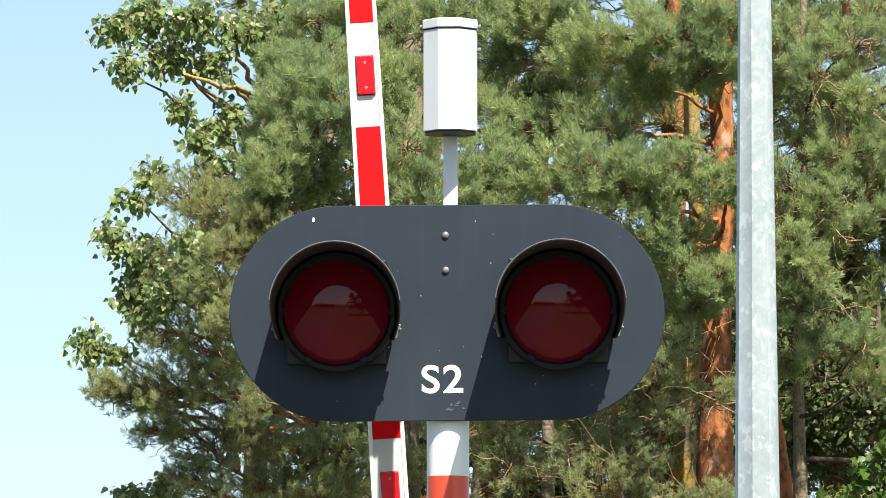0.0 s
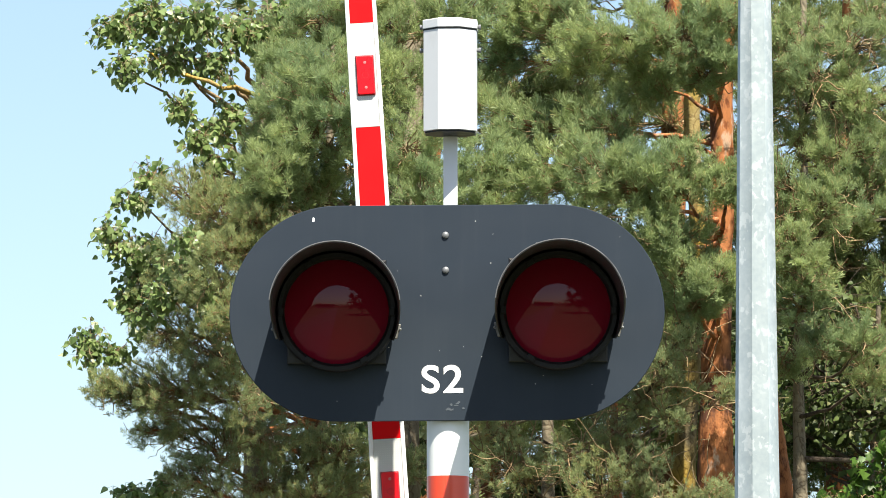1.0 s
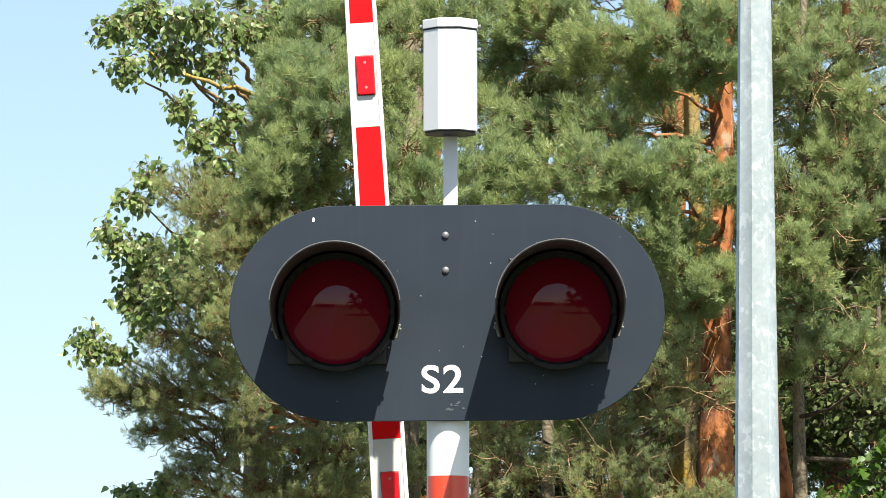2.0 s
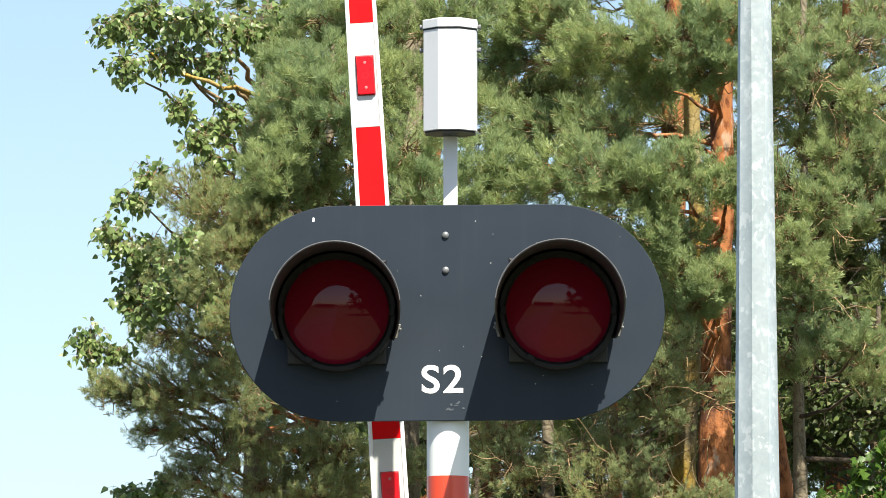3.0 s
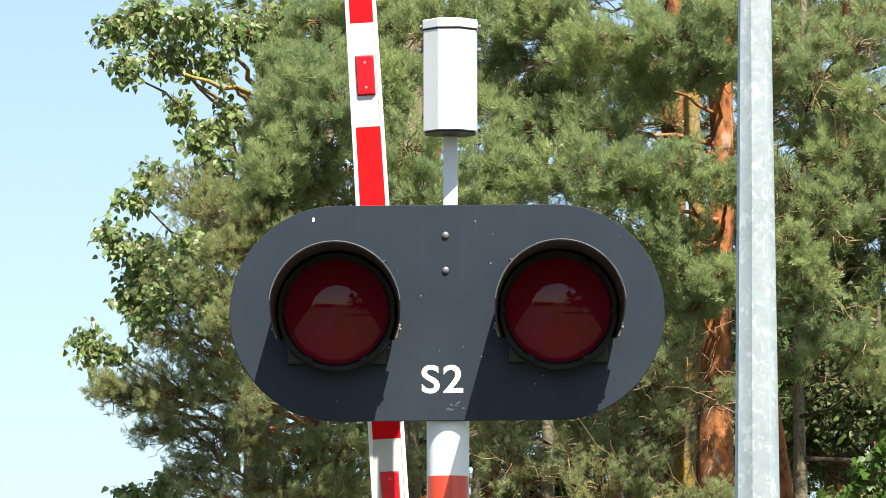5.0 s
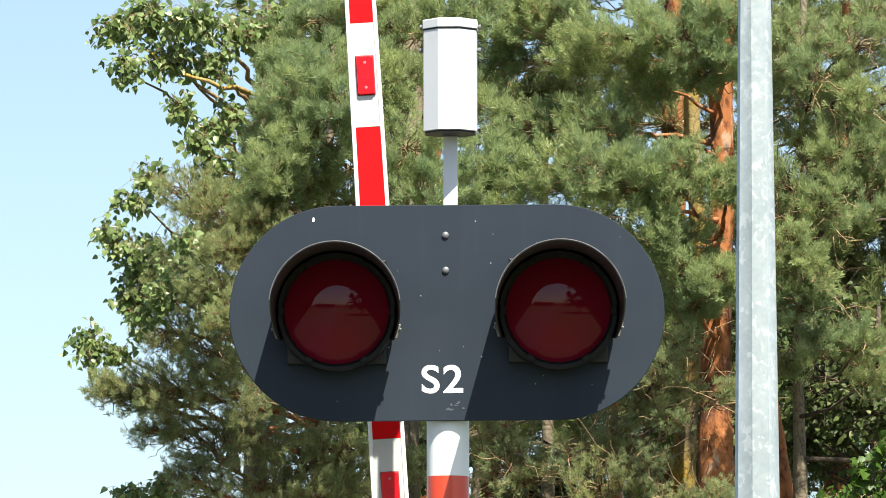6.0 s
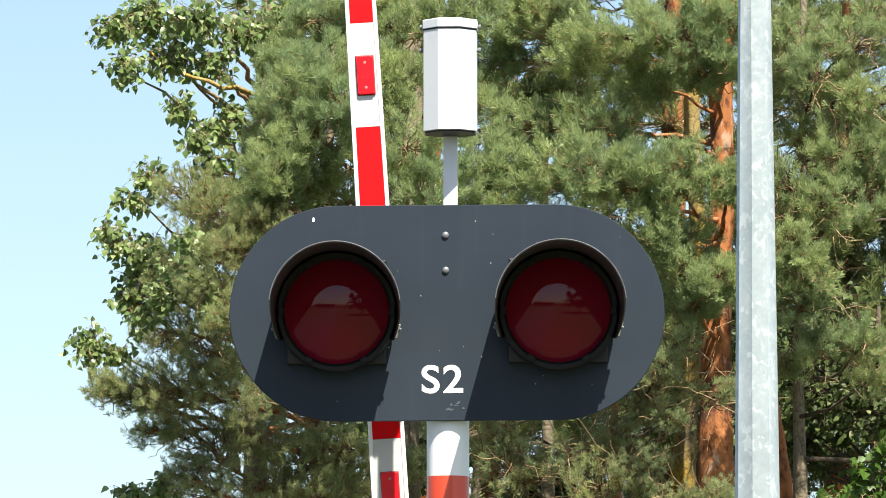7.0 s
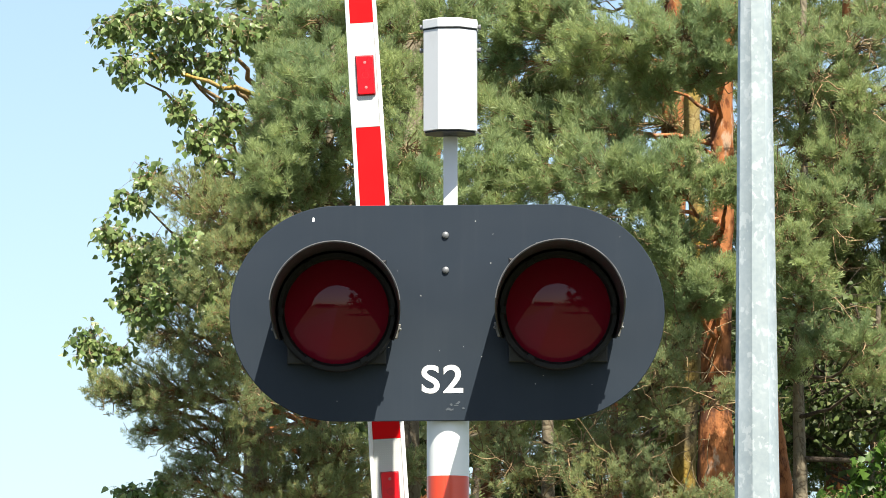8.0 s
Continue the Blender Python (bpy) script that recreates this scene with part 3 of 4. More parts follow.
def pine(name, label, trunk, pads, seed, needles, bark_mat, density=1.0, limb_bark=None, flat=0.75, spare=(), tuft=1.0, bare=0.5, dry_share=0.25, dry_reach=0.05):
    """A pine: trunk, limbs with twigs, and needle tufts in pads at the limbs' ends. Pads are (x, y, z, radius)."""
    rng = np.random.default_rng(seed)
    foot = Vector((trunk[0][0], trunk[0][1], 0.0))
    tree = thing(name, foot, label, "tree", "pines behind the crossing")
    shift = np.array(foot)
    twigs, places, axes = Tubes(), [], []
    shapes, faces = needle_tufts(rng)
    for k, (x, y, z, r) in enumerate(list(pads) + list(spare)):
        c = np.array((x, y, z))
        extra = k >= len(pads)
        root, girth = along(trunk, z - rng.uniform(-0.1, 0.35) * min(1.0, math.hypot(x - trunk[0][0], y - trunk[0][1])))
        reach = np.linalg.norm(c - root)
        main = bent(root, c, rng.uniform(-0.04, 0.10) * min(1.0, reach), 9, rng, 0.014 * min(1.0, math.hypot(x - root[0], z - root[2])))
        thick = min(girth * 0.45, 0.007 + 0.007 * reach)
        near = min(5.5, max(3.0, 8 * (1 - 1.3 * r / max(reach, 0.05))))
        limb = Tubes()
        limb.add(main - shift, np.linspace(thick, 0.005, 9), 7, 0.06, rng)
        link("limb", limb.mesh("limb"), limb_bark or GREY_BARK, tree)
        # twigs spread from the outer part of the limb through the pad
        share = (0.16 if extra else 1.0) * density
        for _ in range(int(max(5, 200 * r * share))):
            at = rng.uniform(near, 7.99)
            start = main[int(at)] + (main[int(at) + 1] - main[int(at)]) * (at % 1)
            way = rng.standard_normal(3)
            way /= np.linalg.norm(way)
            end = c + way * r * rng.uniform(0.45, 1.05) ** 0.6 * np.array((1.08, 1.0, flat)) * rng.choice((1.0, 1.0, 1.18))
            twig = bent(start, end, rng.uniform(-0.03, 0.04), 5, rng, 0.010)
            twigs.add(twig, np.linspace(0.0046, 0.0022, 5), 3)
            out = (end - start) / (np.linalg.norm(end - start) + 1e-6)
            for k2 in range(rng.integers(5, 9)):
                s = 1.0 if k2 < 3 else rng.uniform(bare, 1.0) ** 0.7
                i = min(3, int(s * 4))
                p = twig[i] + (twig[i + 1] - twig[i]) * (s * 4 - i) + rng.normal(0, 0.024, 3)
                places.append(p)
                axes.append(out * 0.6 + np.array((0.05, -0.22, 0.85)) + rng.normal(0, 0.36, 3))
            if rng.random() < dry_share:
                dry = twig[2] + (end - twig[2]) * 0.7 + rng.normal(0, dry_reach, 3)
                thin = 0.003 if dry_reach < 0.1 else 0.005
                twigs.add(bent(twig[2], dry, rng.uniform(-0.03, 0.05), 7, rng, 0.010), np.linspace(thin, 0.0016, 7), 3)
    places, axes = np.array(places) - shift, np.array(axes)
    link("trunk", trunk_mesh(np.asarray(trunk) - np.array((*shift, 0)), rng), bark_mat, tree)
    twig_mesh = twigs.mesh("twig_work")
    twig_mesh.transform(Matrix.Translation(-foot))
    tagged(link("twig_work", twig_mesh, TWIG, tree), kind="stuff")
    pts, fcs = scatter(shapes, faces, places, axes, rng.uniform(0.75, 1.2, len(places)) * tuft, rng)
    link("crown", mesh_of("crown", pts, fcs), needles, tree)
    return tree


def spare_pads(seed, x0, x1, y0, y1, z0, z1, n, r0=0.3, r1=0.5):
    """Pads of the crown above and beside the part in view; some are added only to shade it."""
    rng = random.Random(seed)
    return [(rng.uniform(x0, x1), rng.uniform(y0, y1), rng.uniform(z0, z1), rng.uniform(r0, r1)) for _ in range(n)]


def leaf_spray(rng, r, shapes, faces, count, droop, stalks=True):
    """Leaves with twigs round the origin: a twig mesh and a leaf mesh."""
    twigs, places = Tubes(), []
    stretch = np.array((rng.uniform(1.0, 1.45), 0.9, rng.uniform(0.75, 1.1)))
    for _ in range(max(4, count // 9)):
        way = rng.standard_normal(3)
        way /= np.linalg.norm(way)
        end = way * r * rng.uniform(0.5, 1.1) * stretch
        line = bent(-way * r * 0.2, end, rng.uniform(-0.02, 0.03), 6, rng, 0.006)
        twigs.add(line, np.linspace(0.003, 0.0012, 6), 3)
        for _ in range(9):
            i = rng.integers(1, 6)
            p = line[i] + rng.normal(0, 0.018, 3)
            stalk = p + rng.normal(0, 0.012, 3) + np.array((0, 0, -0.014))
            if stalks:
                twigs.add(np.array([line[i], stalk]), (0.0009, 0.0007), 3)
            places.append(stalk)
    n = len(places)
    # leaf tips hang down and outwards; faces look outwards and up
    tip = np.array((0.0, -0.1, -droop)) + rng.normal(0, 0.55, (n, 3)) + np.array(places) / r * 0.35
    face = np.array((0.15, -0.55, 0.65)) + rng.normal(0, 0.55, (n, 3))
    tip /= np.linalg.norm(tip, axis=1)[:, None]
    side = np.cross(tip, face)
    side /= np.linalg.norm(side, axis=1)[:, None]
    turns = np.stack([side, tip, np.cross(side, tip)], -1)
    which, size = rng.integers(0, len(shapes), n), rng.uniform(0.6, 1.2, n)
    pts, fcs, base = [], [], 0
    for k in range(n):
        t = shapes[which[k]] @ turns[k].T * size[k] + places[k]
        pts.append(t)
        fcs.append(faces[which[k]] + base)
        base += len(t)
    return twigs.mesh("spray"), mesh_of("leaves", np.concatenate(pts), np.concatenate(fcs), True)


MOVING = []


def broadleaf(name, label, trunk, sprays, seed, shapes, faces, leaf_mat, bark_mat, limb_mat, per=15500, droop=0.7, sway=1.0, twig_mat=None, spare=()):
    """A broad-leaved tree: trunk, limbs and sprays of leaves that stir in the wind. Sprays are (x, y, z, radius)."""
    rng = np.random.default_rng(seed)
    foot = Vector((trunk[0][0], trunk[0][1], 0.0))
    shift = np.array(foot)
    tree = thing(name, foot, label, "tree")
    link("trunk", trunk_mesh(np.asarray(trunk) - np.array((*shift, 0)), rng), bark_mat, tree)
    for k, (x, y, z, r) in enumerate(list(sprays) + list(spare)):
        c = np.array((x, y, z))
        root, girth = along(trunk, z - 0.45 * abs(x - trunk[0][0]) - 0.1)
        line = bent(root, c, rng.uniform(-0.05, 0.06), 8, rng, 0.012) - shift
        limb = Tubes()
        limb.add(line, np.linspace(min(girth * 0.5, 0.016), 0.003, 8), 6, 0.05, rng)
        link("limb", limb.mesh("limb"), limb_mat, tree)
        twigs, leaves = leaf_spray(rng, r, shapes, faces, int(per * r * r), droop, k < len(sprays))
        spray = link("spray", twigs, twig_mat or TWIG, tree, "", Matrix.Translation(Vector(c - shift)))
        link("leaves", leaves, leaf_mat, spray)
        if k < len(sprays):
            MOVING.append((spray, tuple(c - shift), sway * rng.uniform(0.5, 1.2), rng.uniform(0, 6.28), rng.uniform(-1, 1)))
    return tree


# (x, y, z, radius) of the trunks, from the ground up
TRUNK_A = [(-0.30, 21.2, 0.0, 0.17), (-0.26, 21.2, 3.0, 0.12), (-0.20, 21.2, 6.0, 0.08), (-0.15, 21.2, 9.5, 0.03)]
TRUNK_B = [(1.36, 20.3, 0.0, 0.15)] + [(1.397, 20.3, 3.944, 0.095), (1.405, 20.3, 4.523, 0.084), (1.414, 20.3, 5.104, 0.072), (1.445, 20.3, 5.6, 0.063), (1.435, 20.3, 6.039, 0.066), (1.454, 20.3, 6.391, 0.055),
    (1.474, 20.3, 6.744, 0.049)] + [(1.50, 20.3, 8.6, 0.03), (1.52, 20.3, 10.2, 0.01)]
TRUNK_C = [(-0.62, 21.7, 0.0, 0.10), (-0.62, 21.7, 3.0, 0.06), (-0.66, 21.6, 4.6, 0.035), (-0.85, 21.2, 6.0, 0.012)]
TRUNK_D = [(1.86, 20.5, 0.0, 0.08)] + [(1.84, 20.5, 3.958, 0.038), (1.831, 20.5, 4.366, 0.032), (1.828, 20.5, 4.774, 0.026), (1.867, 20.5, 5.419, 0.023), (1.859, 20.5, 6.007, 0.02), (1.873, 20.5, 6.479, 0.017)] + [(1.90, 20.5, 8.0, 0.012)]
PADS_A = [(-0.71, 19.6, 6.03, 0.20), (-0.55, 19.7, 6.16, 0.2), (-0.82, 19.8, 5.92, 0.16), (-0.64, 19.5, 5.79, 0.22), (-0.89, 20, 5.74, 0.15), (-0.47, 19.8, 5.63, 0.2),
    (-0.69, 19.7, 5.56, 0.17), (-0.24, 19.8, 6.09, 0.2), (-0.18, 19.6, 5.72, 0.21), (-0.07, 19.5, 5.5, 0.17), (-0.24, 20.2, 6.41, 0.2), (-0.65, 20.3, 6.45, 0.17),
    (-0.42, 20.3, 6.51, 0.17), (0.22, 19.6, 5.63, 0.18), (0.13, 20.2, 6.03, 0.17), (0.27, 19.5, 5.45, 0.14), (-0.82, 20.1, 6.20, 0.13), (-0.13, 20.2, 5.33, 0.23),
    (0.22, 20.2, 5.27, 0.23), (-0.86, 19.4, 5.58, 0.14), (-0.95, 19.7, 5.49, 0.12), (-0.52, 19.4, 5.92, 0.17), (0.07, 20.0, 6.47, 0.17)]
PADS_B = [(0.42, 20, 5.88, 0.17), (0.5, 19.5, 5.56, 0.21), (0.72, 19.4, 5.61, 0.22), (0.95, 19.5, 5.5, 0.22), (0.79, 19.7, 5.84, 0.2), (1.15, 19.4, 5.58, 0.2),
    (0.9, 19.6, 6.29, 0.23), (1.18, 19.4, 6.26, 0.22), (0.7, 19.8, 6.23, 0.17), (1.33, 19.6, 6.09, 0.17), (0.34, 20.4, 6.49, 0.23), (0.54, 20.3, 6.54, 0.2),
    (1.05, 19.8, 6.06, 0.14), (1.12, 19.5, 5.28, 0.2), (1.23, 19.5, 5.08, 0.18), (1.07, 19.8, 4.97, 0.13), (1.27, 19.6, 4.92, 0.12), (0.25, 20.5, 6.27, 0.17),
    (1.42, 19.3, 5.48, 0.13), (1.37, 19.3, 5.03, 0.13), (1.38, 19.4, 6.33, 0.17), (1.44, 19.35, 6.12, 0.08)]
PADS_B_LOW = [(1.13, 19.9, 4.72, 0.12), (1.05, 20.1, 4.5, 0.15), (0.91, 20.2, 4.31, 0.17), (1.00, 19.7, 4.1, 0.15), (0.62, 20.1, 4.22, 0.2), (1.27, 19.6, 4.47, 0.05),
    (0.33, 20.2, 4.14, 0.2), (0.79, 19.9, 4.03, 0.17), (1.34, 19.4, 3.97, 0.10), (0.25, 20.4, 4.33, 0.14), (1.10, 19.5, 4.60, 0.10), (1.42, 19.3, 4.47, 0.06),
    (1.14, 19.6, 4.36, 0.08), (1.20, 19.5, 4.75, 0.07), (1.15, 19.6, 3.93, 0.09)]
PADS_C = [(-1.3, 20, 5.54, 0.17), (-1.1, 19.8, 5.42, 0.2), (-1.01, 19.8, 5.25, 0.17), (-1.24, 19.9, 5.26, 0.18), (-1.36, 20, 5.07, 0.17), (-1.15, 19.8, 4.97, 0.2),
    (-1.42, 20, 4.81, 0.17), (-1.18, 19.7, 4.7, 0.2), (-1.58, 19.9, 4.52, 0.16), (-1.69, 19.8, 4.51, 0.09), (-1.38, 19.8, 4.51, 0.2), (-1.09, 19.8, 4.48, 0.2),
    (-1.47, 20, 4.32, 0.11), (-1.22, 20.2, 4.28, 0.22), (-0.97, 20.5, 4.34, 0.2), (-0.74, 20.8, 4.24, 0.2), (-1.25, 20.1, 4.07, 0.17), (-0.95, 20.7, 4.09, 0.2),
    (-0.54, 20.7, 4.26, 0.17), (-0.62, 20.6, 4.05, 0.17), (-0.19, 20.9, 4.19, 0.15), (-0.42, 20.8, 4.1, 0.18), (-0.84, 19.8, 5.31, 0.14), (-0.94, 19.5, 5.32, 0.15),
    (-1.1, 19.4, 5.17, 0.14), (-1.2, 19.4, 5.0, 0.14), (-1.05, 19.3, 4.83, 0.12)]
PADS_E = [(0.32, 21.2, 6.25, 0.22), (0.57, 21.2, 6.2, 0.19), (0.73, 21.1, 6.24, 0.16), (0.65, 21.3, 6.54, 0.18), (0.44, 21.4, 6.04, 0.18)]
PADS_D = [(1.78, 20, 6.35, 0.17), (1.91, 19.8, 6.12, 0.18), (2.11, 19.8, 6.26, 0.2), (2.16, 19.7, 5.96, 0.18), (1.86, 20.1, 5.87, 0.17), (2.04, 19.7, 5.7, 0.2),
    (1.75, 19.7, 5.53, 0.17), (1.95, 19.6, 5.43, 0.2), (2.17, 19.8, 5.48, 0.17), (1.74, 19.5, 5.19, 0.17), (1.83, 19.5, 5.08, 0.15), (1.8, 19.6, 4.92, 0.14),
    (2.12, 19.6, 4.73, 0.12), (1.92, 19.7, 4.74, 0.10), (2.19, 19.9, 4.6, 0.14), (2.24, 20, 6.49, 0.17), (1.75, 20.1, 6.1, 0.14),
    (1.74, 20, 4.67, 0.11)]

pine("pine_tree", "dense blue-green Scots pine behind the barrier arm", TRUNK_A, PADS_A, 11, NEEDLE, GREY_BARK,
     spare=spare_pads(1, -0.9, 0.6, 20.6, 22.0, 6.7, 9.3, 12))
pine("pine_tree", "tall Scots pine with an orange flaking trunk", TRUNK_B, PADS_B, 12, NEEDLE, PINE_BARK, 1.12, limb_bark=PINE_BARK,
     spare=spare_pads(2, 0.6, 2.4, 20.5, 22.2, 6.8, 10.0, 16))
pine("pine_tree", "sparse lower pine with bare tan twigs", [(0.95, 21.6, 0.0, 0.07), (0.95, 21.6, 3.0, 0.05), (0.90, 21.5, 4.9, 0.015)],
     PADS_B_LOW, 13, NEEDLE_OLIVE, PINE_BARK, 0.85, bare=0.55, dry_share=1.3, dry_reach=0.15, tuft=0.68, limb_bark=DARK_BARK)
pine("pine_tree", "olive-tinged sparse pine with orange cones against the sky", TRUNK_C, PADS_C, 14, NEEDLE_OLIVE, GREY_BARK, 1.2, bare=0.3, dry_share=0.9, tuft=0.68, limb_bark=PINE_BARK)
# last nine spare pads: unseen boughs added to shade the right edge
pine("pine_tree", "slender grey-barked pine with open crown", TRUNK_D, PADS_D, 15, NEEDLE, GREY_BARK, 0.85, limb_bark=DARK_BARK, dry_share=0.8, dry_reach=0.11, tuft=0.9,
     spare=spare_pads(3, 2.75, 3.5, 20.3, 21.4, 4.4, 8.0, 8) + spare_pads(8, 2.58, 3.0, 19.0, 19.8, 5.7, 7.0, 9, 0.25, 0.32))

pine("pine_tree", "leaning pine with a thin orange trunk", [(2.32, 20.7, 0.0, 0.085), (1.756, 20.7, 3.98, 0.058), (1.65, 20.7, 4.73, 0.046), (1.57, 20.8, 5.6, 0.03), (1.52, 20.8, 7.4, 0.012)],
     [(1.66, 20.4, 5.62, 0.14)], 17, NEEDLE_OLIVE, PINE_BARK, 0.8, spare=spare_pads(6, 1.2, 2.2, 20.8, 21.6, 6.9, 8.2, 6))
# needles in the shade colour; unseen spare pads added above to shade them
pine("pine_tree", "slim young pine between its taller neighbours", [(0.56, 21.7, 0.0, 0.05), (0.56, 21.7, 4.0, 0.035), (0.54, 21.6, 7.4, 0.01)], PADS_E, 16, NEEDLE_SHADE, GREY_BARK, 0.9,
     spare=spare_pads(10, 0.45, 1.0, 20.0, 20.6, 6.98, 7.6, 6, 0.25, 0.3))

# pines further back, shade put into their darker needle colour, closing most of the gaps
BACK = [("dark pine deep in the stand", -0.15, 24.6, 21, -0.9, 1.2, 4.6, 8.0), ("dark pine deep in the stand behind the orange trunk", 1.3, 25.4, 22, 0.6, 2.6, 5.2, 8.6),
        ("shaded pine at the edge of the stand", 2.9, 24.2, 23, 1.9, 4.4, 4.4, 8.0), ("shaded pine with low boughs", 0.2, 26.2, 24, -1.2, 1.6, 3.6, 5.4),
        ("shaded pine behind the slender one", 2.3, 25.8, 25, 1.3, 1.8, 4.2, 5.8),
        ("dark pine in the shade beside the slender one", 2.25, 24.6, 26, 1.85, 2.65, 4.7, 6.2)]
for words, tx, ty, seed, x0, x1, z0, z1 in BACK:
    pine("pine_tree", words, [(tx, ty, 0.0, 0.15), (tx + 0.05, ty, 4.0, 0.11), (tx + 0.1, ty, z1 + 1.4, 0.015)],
         spare_pads(seed, x0, x1, ty - 0.8, ty + 0.6, z0, z1, 30, 0.26, 0.42), seed, NEEDLE_SHADE, PINE_BARK, 0.25, tuft=1.6)

leaf_rng = np.random.default_rng(3)
POPLAR_SHAPES, POPLAR_FACES = poplar_leaf_shapes(leaf_rng)
SMALL_SHAPES = [s * 0.95 for s in POPLAR_SHAPES]
WIDE_SHAPES = [s * 1.45 for s in POPLAR_SHAPES]
MAPLE_SHAPES, MAPLE_FACES = maple_leaf_shapes(leaf_rng)
SPRAYS = [(-1.66, 20.2, 6.42, 0.13), (-1.5, 20.3, 6.48, 0.17), (-1.26, 20.2, 6.46, 0.17), (-1.06, 20.4, 6.46, 0.14), (-1.38, 20.3, 6.27, 0.16), (-1.64, 20.2, 6.22, 0.11),
    (-1.18, 20.3, 6.25, 0.13), (-1.34, 20.2, 6.01, 0.1), (-1.26, 20.2, 5.85, 0.11), (-1.15, 20.4, 5.91, 0.1), (-1.5, 20.2, 5.65, 0.11), (-1.57, 20.2, 5.53, 0.1),
    (-1.72, 20.2, 5.38, 0.08), (-1.64, 20.2, 5.3, 0.09), (-1.55, 20.3, 5.16, 0.13), (-1.6, 20.3, 5.02, 0.12), (-1.43, 20.3, 5.19, 0.12), (-1.81, 20.2, 4.78, 0.13),
    (-1.49, 20.2, 5.28, 0.12), (-1.33, 20.3, 5.13, 0.12), (-1.66, 20.2, 4.75, 0.08), (-1.58, 20.2, 4.02, 0.1), (-1.43, 20.3, 4.06, 0.1), (-0.95, 20.5, 6.42, 0.13),
    (-0.83, 20.5, 6.54, 0.12), (-1.18, 20.3, 5.73, 0.11), (-1.10, 20.4, 5.62, 0.10), (-1.21, 20.3, 5.60, 0.08), (-1.09, 20.5, 6.02, 0.10), (-1.42, 19.6, 4.98, 0.11), (-1.50, 19.7, 4.88, 0.09), (-1.33, 19.6, 5.10, 0.10), (-1.22, 19.45, 5.02, 0.10), (-1.13, 19.45, 4.91, 0.08), (-1.26, 19.45, 5.22, 0.09)]
poplar = broadleaf("poplar_tree", "poplar with glossy pointed leaves and a yellow-lichened limb, against the sky",
                   [(-0.95, 21.2, 0.0, 0.10), (-0.98, 21.2, 3.5, 0.07), (-1.0, 21.2, 5.6, 0.045), (-0.86, 21.2, 7.8, 0.015)],
                   SPRAYS, 31, POPLAR_SHAPES, POPLAR_FACES, POPLAR_LEAF, GREY_BARK, TWIG,
                   spare=spare_pads(4, -1.6, -0.5, 20.9, 21.8, 6.9, 7.9, 9, 0.16, 0.22))
yellow = Tubes()
yellow_rng = np.random.default_rng(8)
yellow.add(np.array([(-0.95, 21.0, 6.05), (-0.940, 20.50, 6.093), (-1.005, 20.32, 6.090), (-1.064, 20.22, 6.104), (-1.133, 20.32, 6.108), (-1.202, 20.19, 6.131), (-1.281, 20.18, 6.149),
                     (-1.350, 20.32, 6.193), (-1.399, 20.32, 6.200), (-1.448, 20.24, 6.235), (-1.492, 20.26, 6.281), (-1.547, 20.28, 6.314), (-1.602, 20.28, 6.373)])
           - np.array((-0.95, 21.2, 0.0)), (0.015, 0.014, 0.013, 0.0135, 0.0105, 0.011, 0.009, 0.0095, 0.007, 0.006, 0.005, 0.004, 0.003), 8, 0.12, yellow_rng)
link("limb", yellow.mesh("limb"), LICHEN_LIMB, poplar, "limb crusted with yellow lichen")

broadleaf("poplar_tree", "old poplar trunk with yellow lichen on cracked bark", [(1.20, 20.9, 0.0, 0.09)] + [(1.237, 20.9, 3.986, 0.067), (1.258, 20.9, 4.281, 0.062), (1.299, 20.9, 4.753, 0.05), (1.334, 20.9, 5.405, 0.044), (1.295, 20.9, 6.089, 0.044), (1.35, 20.9, 6.478, 0.038),
    (1.382, 20.9, 6.837, 0.032)] + [(1.45, 20.9, 8.4, 0.012)],
          [], 33, POPLAR_SHAPES, POPLAR_FACES, POPLAR_LEAF, LICHEN_BARK, LICHEN_BARK, spare=spare_pads(9, 0.9, 2.0, 20.9, 22.0, 7.0, 8.3, 10, 0.18, 0.25))
broadleaf("maple_tree", "young maple with fresh bright green lobed leaves", [(2.28, 19.9, 0.0, 0.04), (2.24, 19.9, 2.5, 0.03), (2.2, 19.8, 4.1, 0.012)],
          [(2.19, 19.5, 4.20, 0.06), (2.08, 19.5, 4.07, 0.07), (2.18, 19.5, 4.06, 0.09), (1.95, 19.5, 3.96, 0.08), (2.08, 19.4, 3.93, 0.11), (2.2, 19.5, 3.96, 0.1)], 34, MAPLE_SHAPES, MAPLE_FACES, MAPLE_LEAF, GREY_BARK, TWIG, per=1500, droop=0.25, sway=0.6, spare=spare_pads(5, 1.9, 2.7, 19.6, 20.2, 3.2, 3.8, 8, 0.14, 0.2))
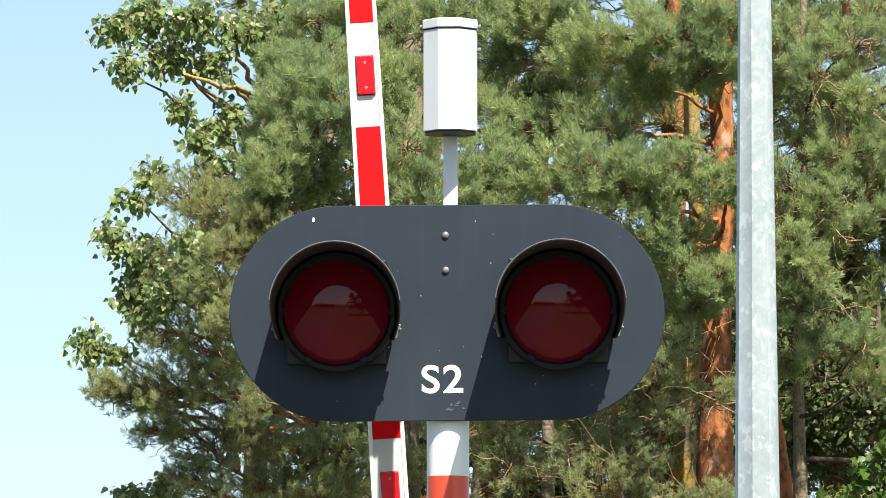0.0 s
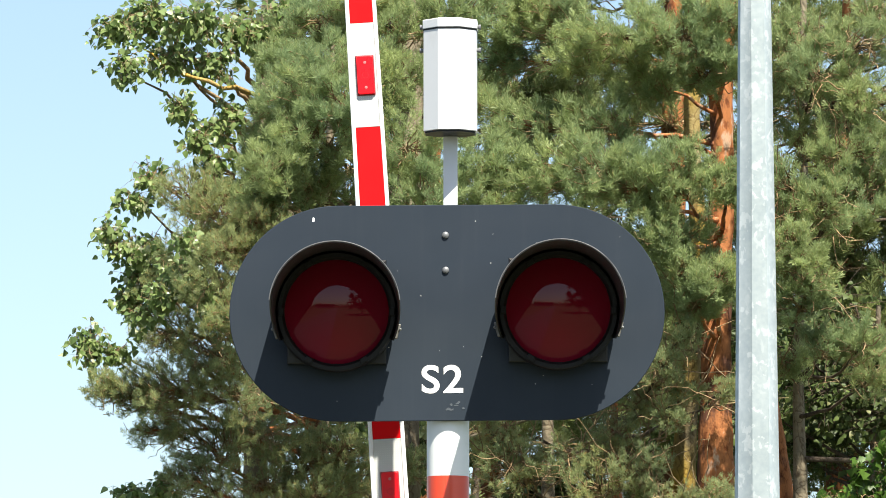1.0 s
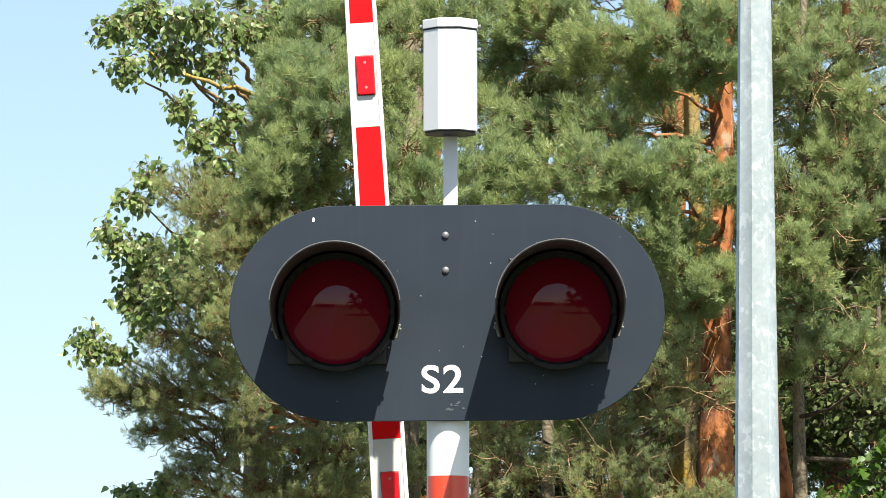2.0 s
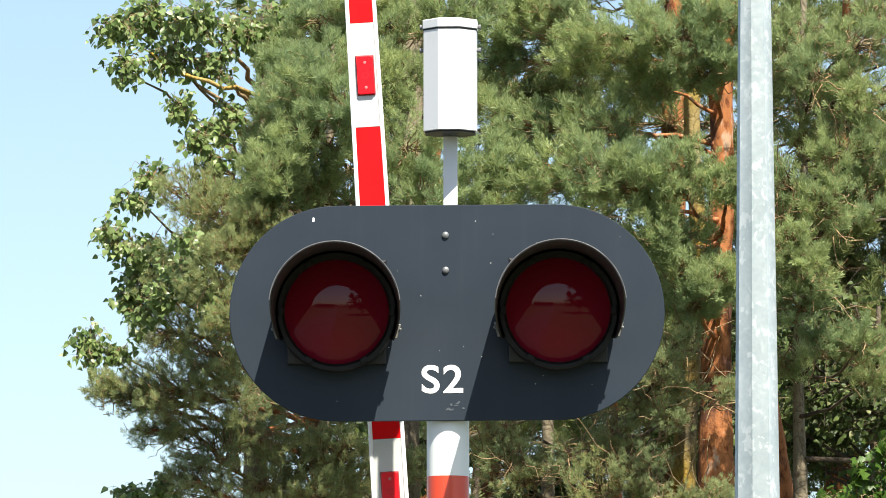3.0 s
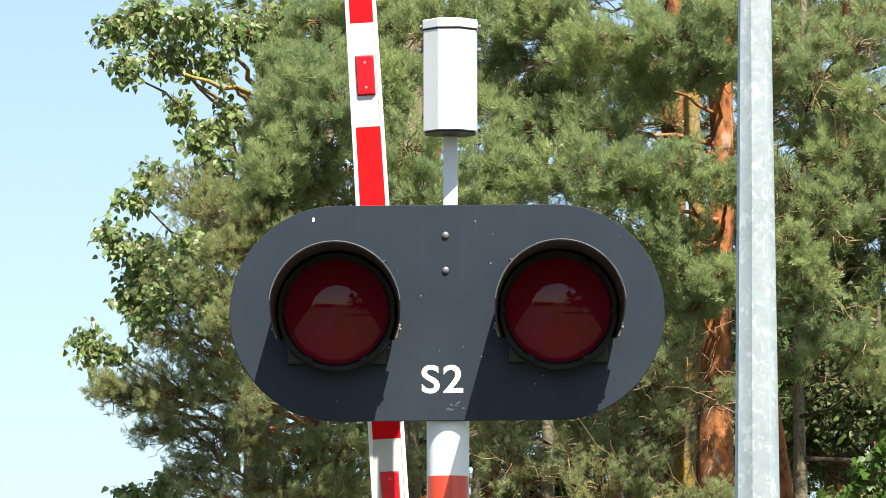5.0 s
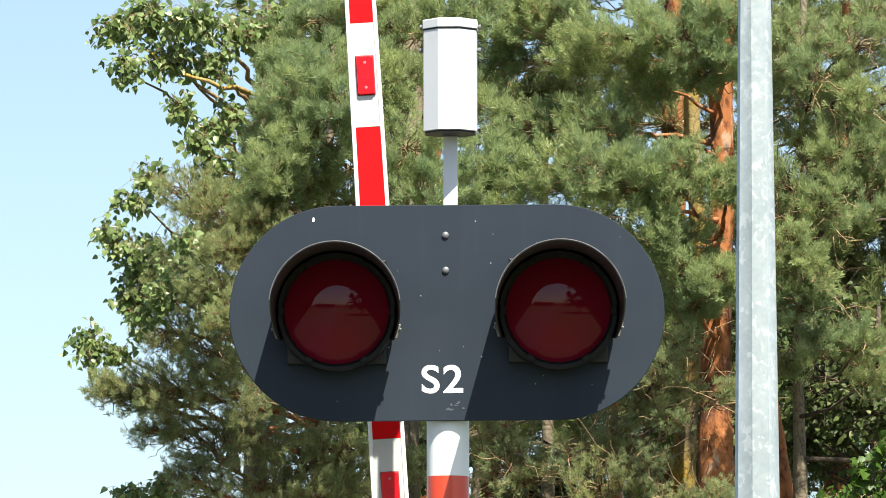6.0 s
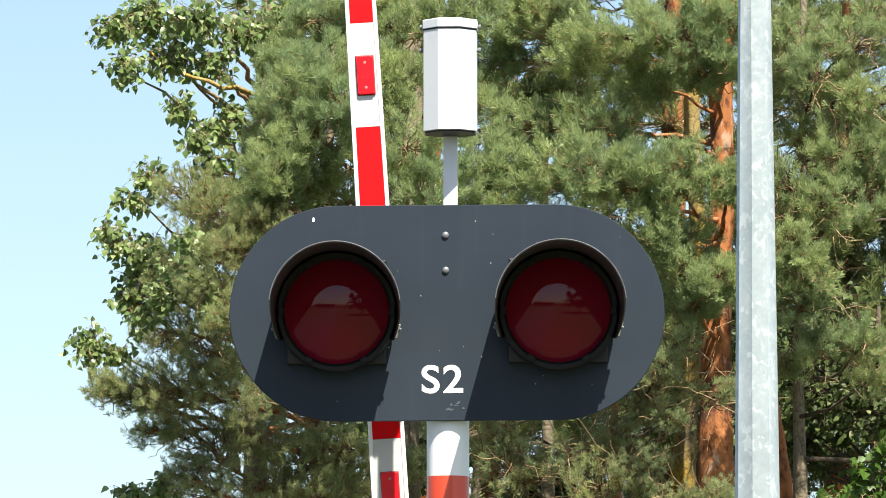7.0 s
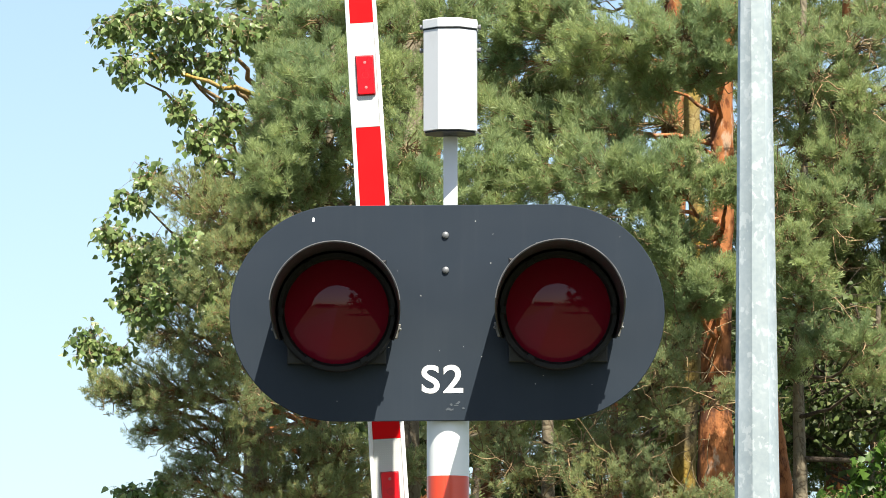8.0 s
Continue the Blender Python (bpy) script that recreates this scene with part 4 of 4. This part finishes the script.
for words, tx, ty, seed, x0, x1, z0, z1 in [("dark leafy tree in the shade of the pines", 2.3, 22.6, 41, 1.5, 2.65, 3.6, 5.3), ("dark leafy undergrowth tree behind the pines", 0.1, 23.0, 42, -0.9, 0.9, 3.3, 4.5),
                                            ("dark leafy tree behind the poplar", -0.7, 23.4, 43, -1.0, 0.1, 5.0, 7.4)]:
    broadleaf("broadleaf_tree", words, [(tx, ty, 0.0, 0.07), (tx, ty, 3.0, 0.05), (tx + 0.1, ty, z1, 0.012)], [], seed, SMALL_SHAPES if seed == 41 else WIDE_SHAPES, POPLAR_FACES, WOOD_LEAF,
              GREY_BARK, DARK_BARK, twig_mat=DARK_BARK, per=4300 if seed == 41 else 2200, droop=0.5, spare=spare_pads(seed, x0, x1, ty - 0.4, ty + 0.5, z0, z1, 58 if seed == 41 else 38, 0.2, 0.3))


# ---- behind the camera, mirrored in the lenses ----
def farm_building():
    house = thing("farm_building", (-22.0, -175.0, 0.0), "long low building with a dark roof across the meadow", "building")
    part("wall", box(34, 9, 3.4), RENDER_WALL, house, "", pose(0, 0, 1.7))
    part("roof", prism([(-17.6, 0), (17.6, 0), (16.6, 2.6), (-16.6, 2.6)], 10), ROOF_TILE, house, "", pose(0, -5, 3.4))
    for i in range(7):
        part("window", box(1.4, 0.1, 1.2), BLACK, house, "", pose(-14 + 4.6 * i, 4.52, 1.8))
    part("chimney", box(0.9, 0.9, 1.8), ROOF_TILE, house, "", pose(-6, 0, 6.6))
    return house


farm_building()
broadleaf("roadside_tree", "leafy roadside tree across the road", [(9.0, -38.0, 0.0, 0.28), (9.1, -38.0, 3.5, 0.2), (9.0, -38.0, 9.0, 0.04)], [], 51, [s * 9 for s in POPLAR_SHAPES], POPLAR_FACES,
          WOOD_LEAF, GREY_BARK, GREY_BARK, per=85, droop=0.4, spare=spare_pads(51, 4.6, 13.6, -40, -36, 2.4, 10.0, 70, 1.0, 1.6))
far_rng = random.Random(17)
wood_pts, wood_axes = [], []
for k in range(2600):
    a = far_rng.uniform(0, math.tau)
    d = far_rng.uniform(190, 260)
    x, y = d * math.cos(a), d * math.sin(a)
    wood_pts.append((x, y, far_rng.uniform(0.3, 8.0 + 2.0 * math.sin(a * 9))))
    wood_axes.append((far_rng.gauss(0, 1), far_rng.gauss(0, 1), far_rng.gauss(0, 1)))
w_pts, w_fcs = scatter([s * 100 for s in POPLAR_SHAPES], POPLAR_FACES, np.array(wood_pts), np.array(wood_axes), np.ones(len(wood_pts)), np.random.default_rng(2))
tagged(link("far_woodland", mesh_of("far_woodland", w_pts, w_fcs), WOOD_LEAF, None), "distant dark woodland round the meadow", "woodland", kind="stuff")


# ---- what moves ----
def motions():
    """The leaf sprays stir in a light wind; everything else stands still."""
    for spray, at, much, phase, drift in MOVING:
        rows = []
        for i in range(17):
            t = i * 0.5
            gust = 0.6 + 0.4 * math.sin(0.9 * t + phase * 0.5)
            a = math.sin(2.3 * t + phase) * gust
            b = math.sin(3.7 * t + 1.7 * phase) * gust
            dx = 0.0035 * much * a - 0.0010 * t * much * max(0.0, drift)
            dz = 0.0028 * much * b - 0.0006 * t * much * max(0.0, drift)
            rows.append((t, pose(at[0] + dx, at[1], at[2] + dz, 1.2 * much * b, 1.6 * much * a, 1.5 * much * b)))
        walk(spray, rows)


motions()
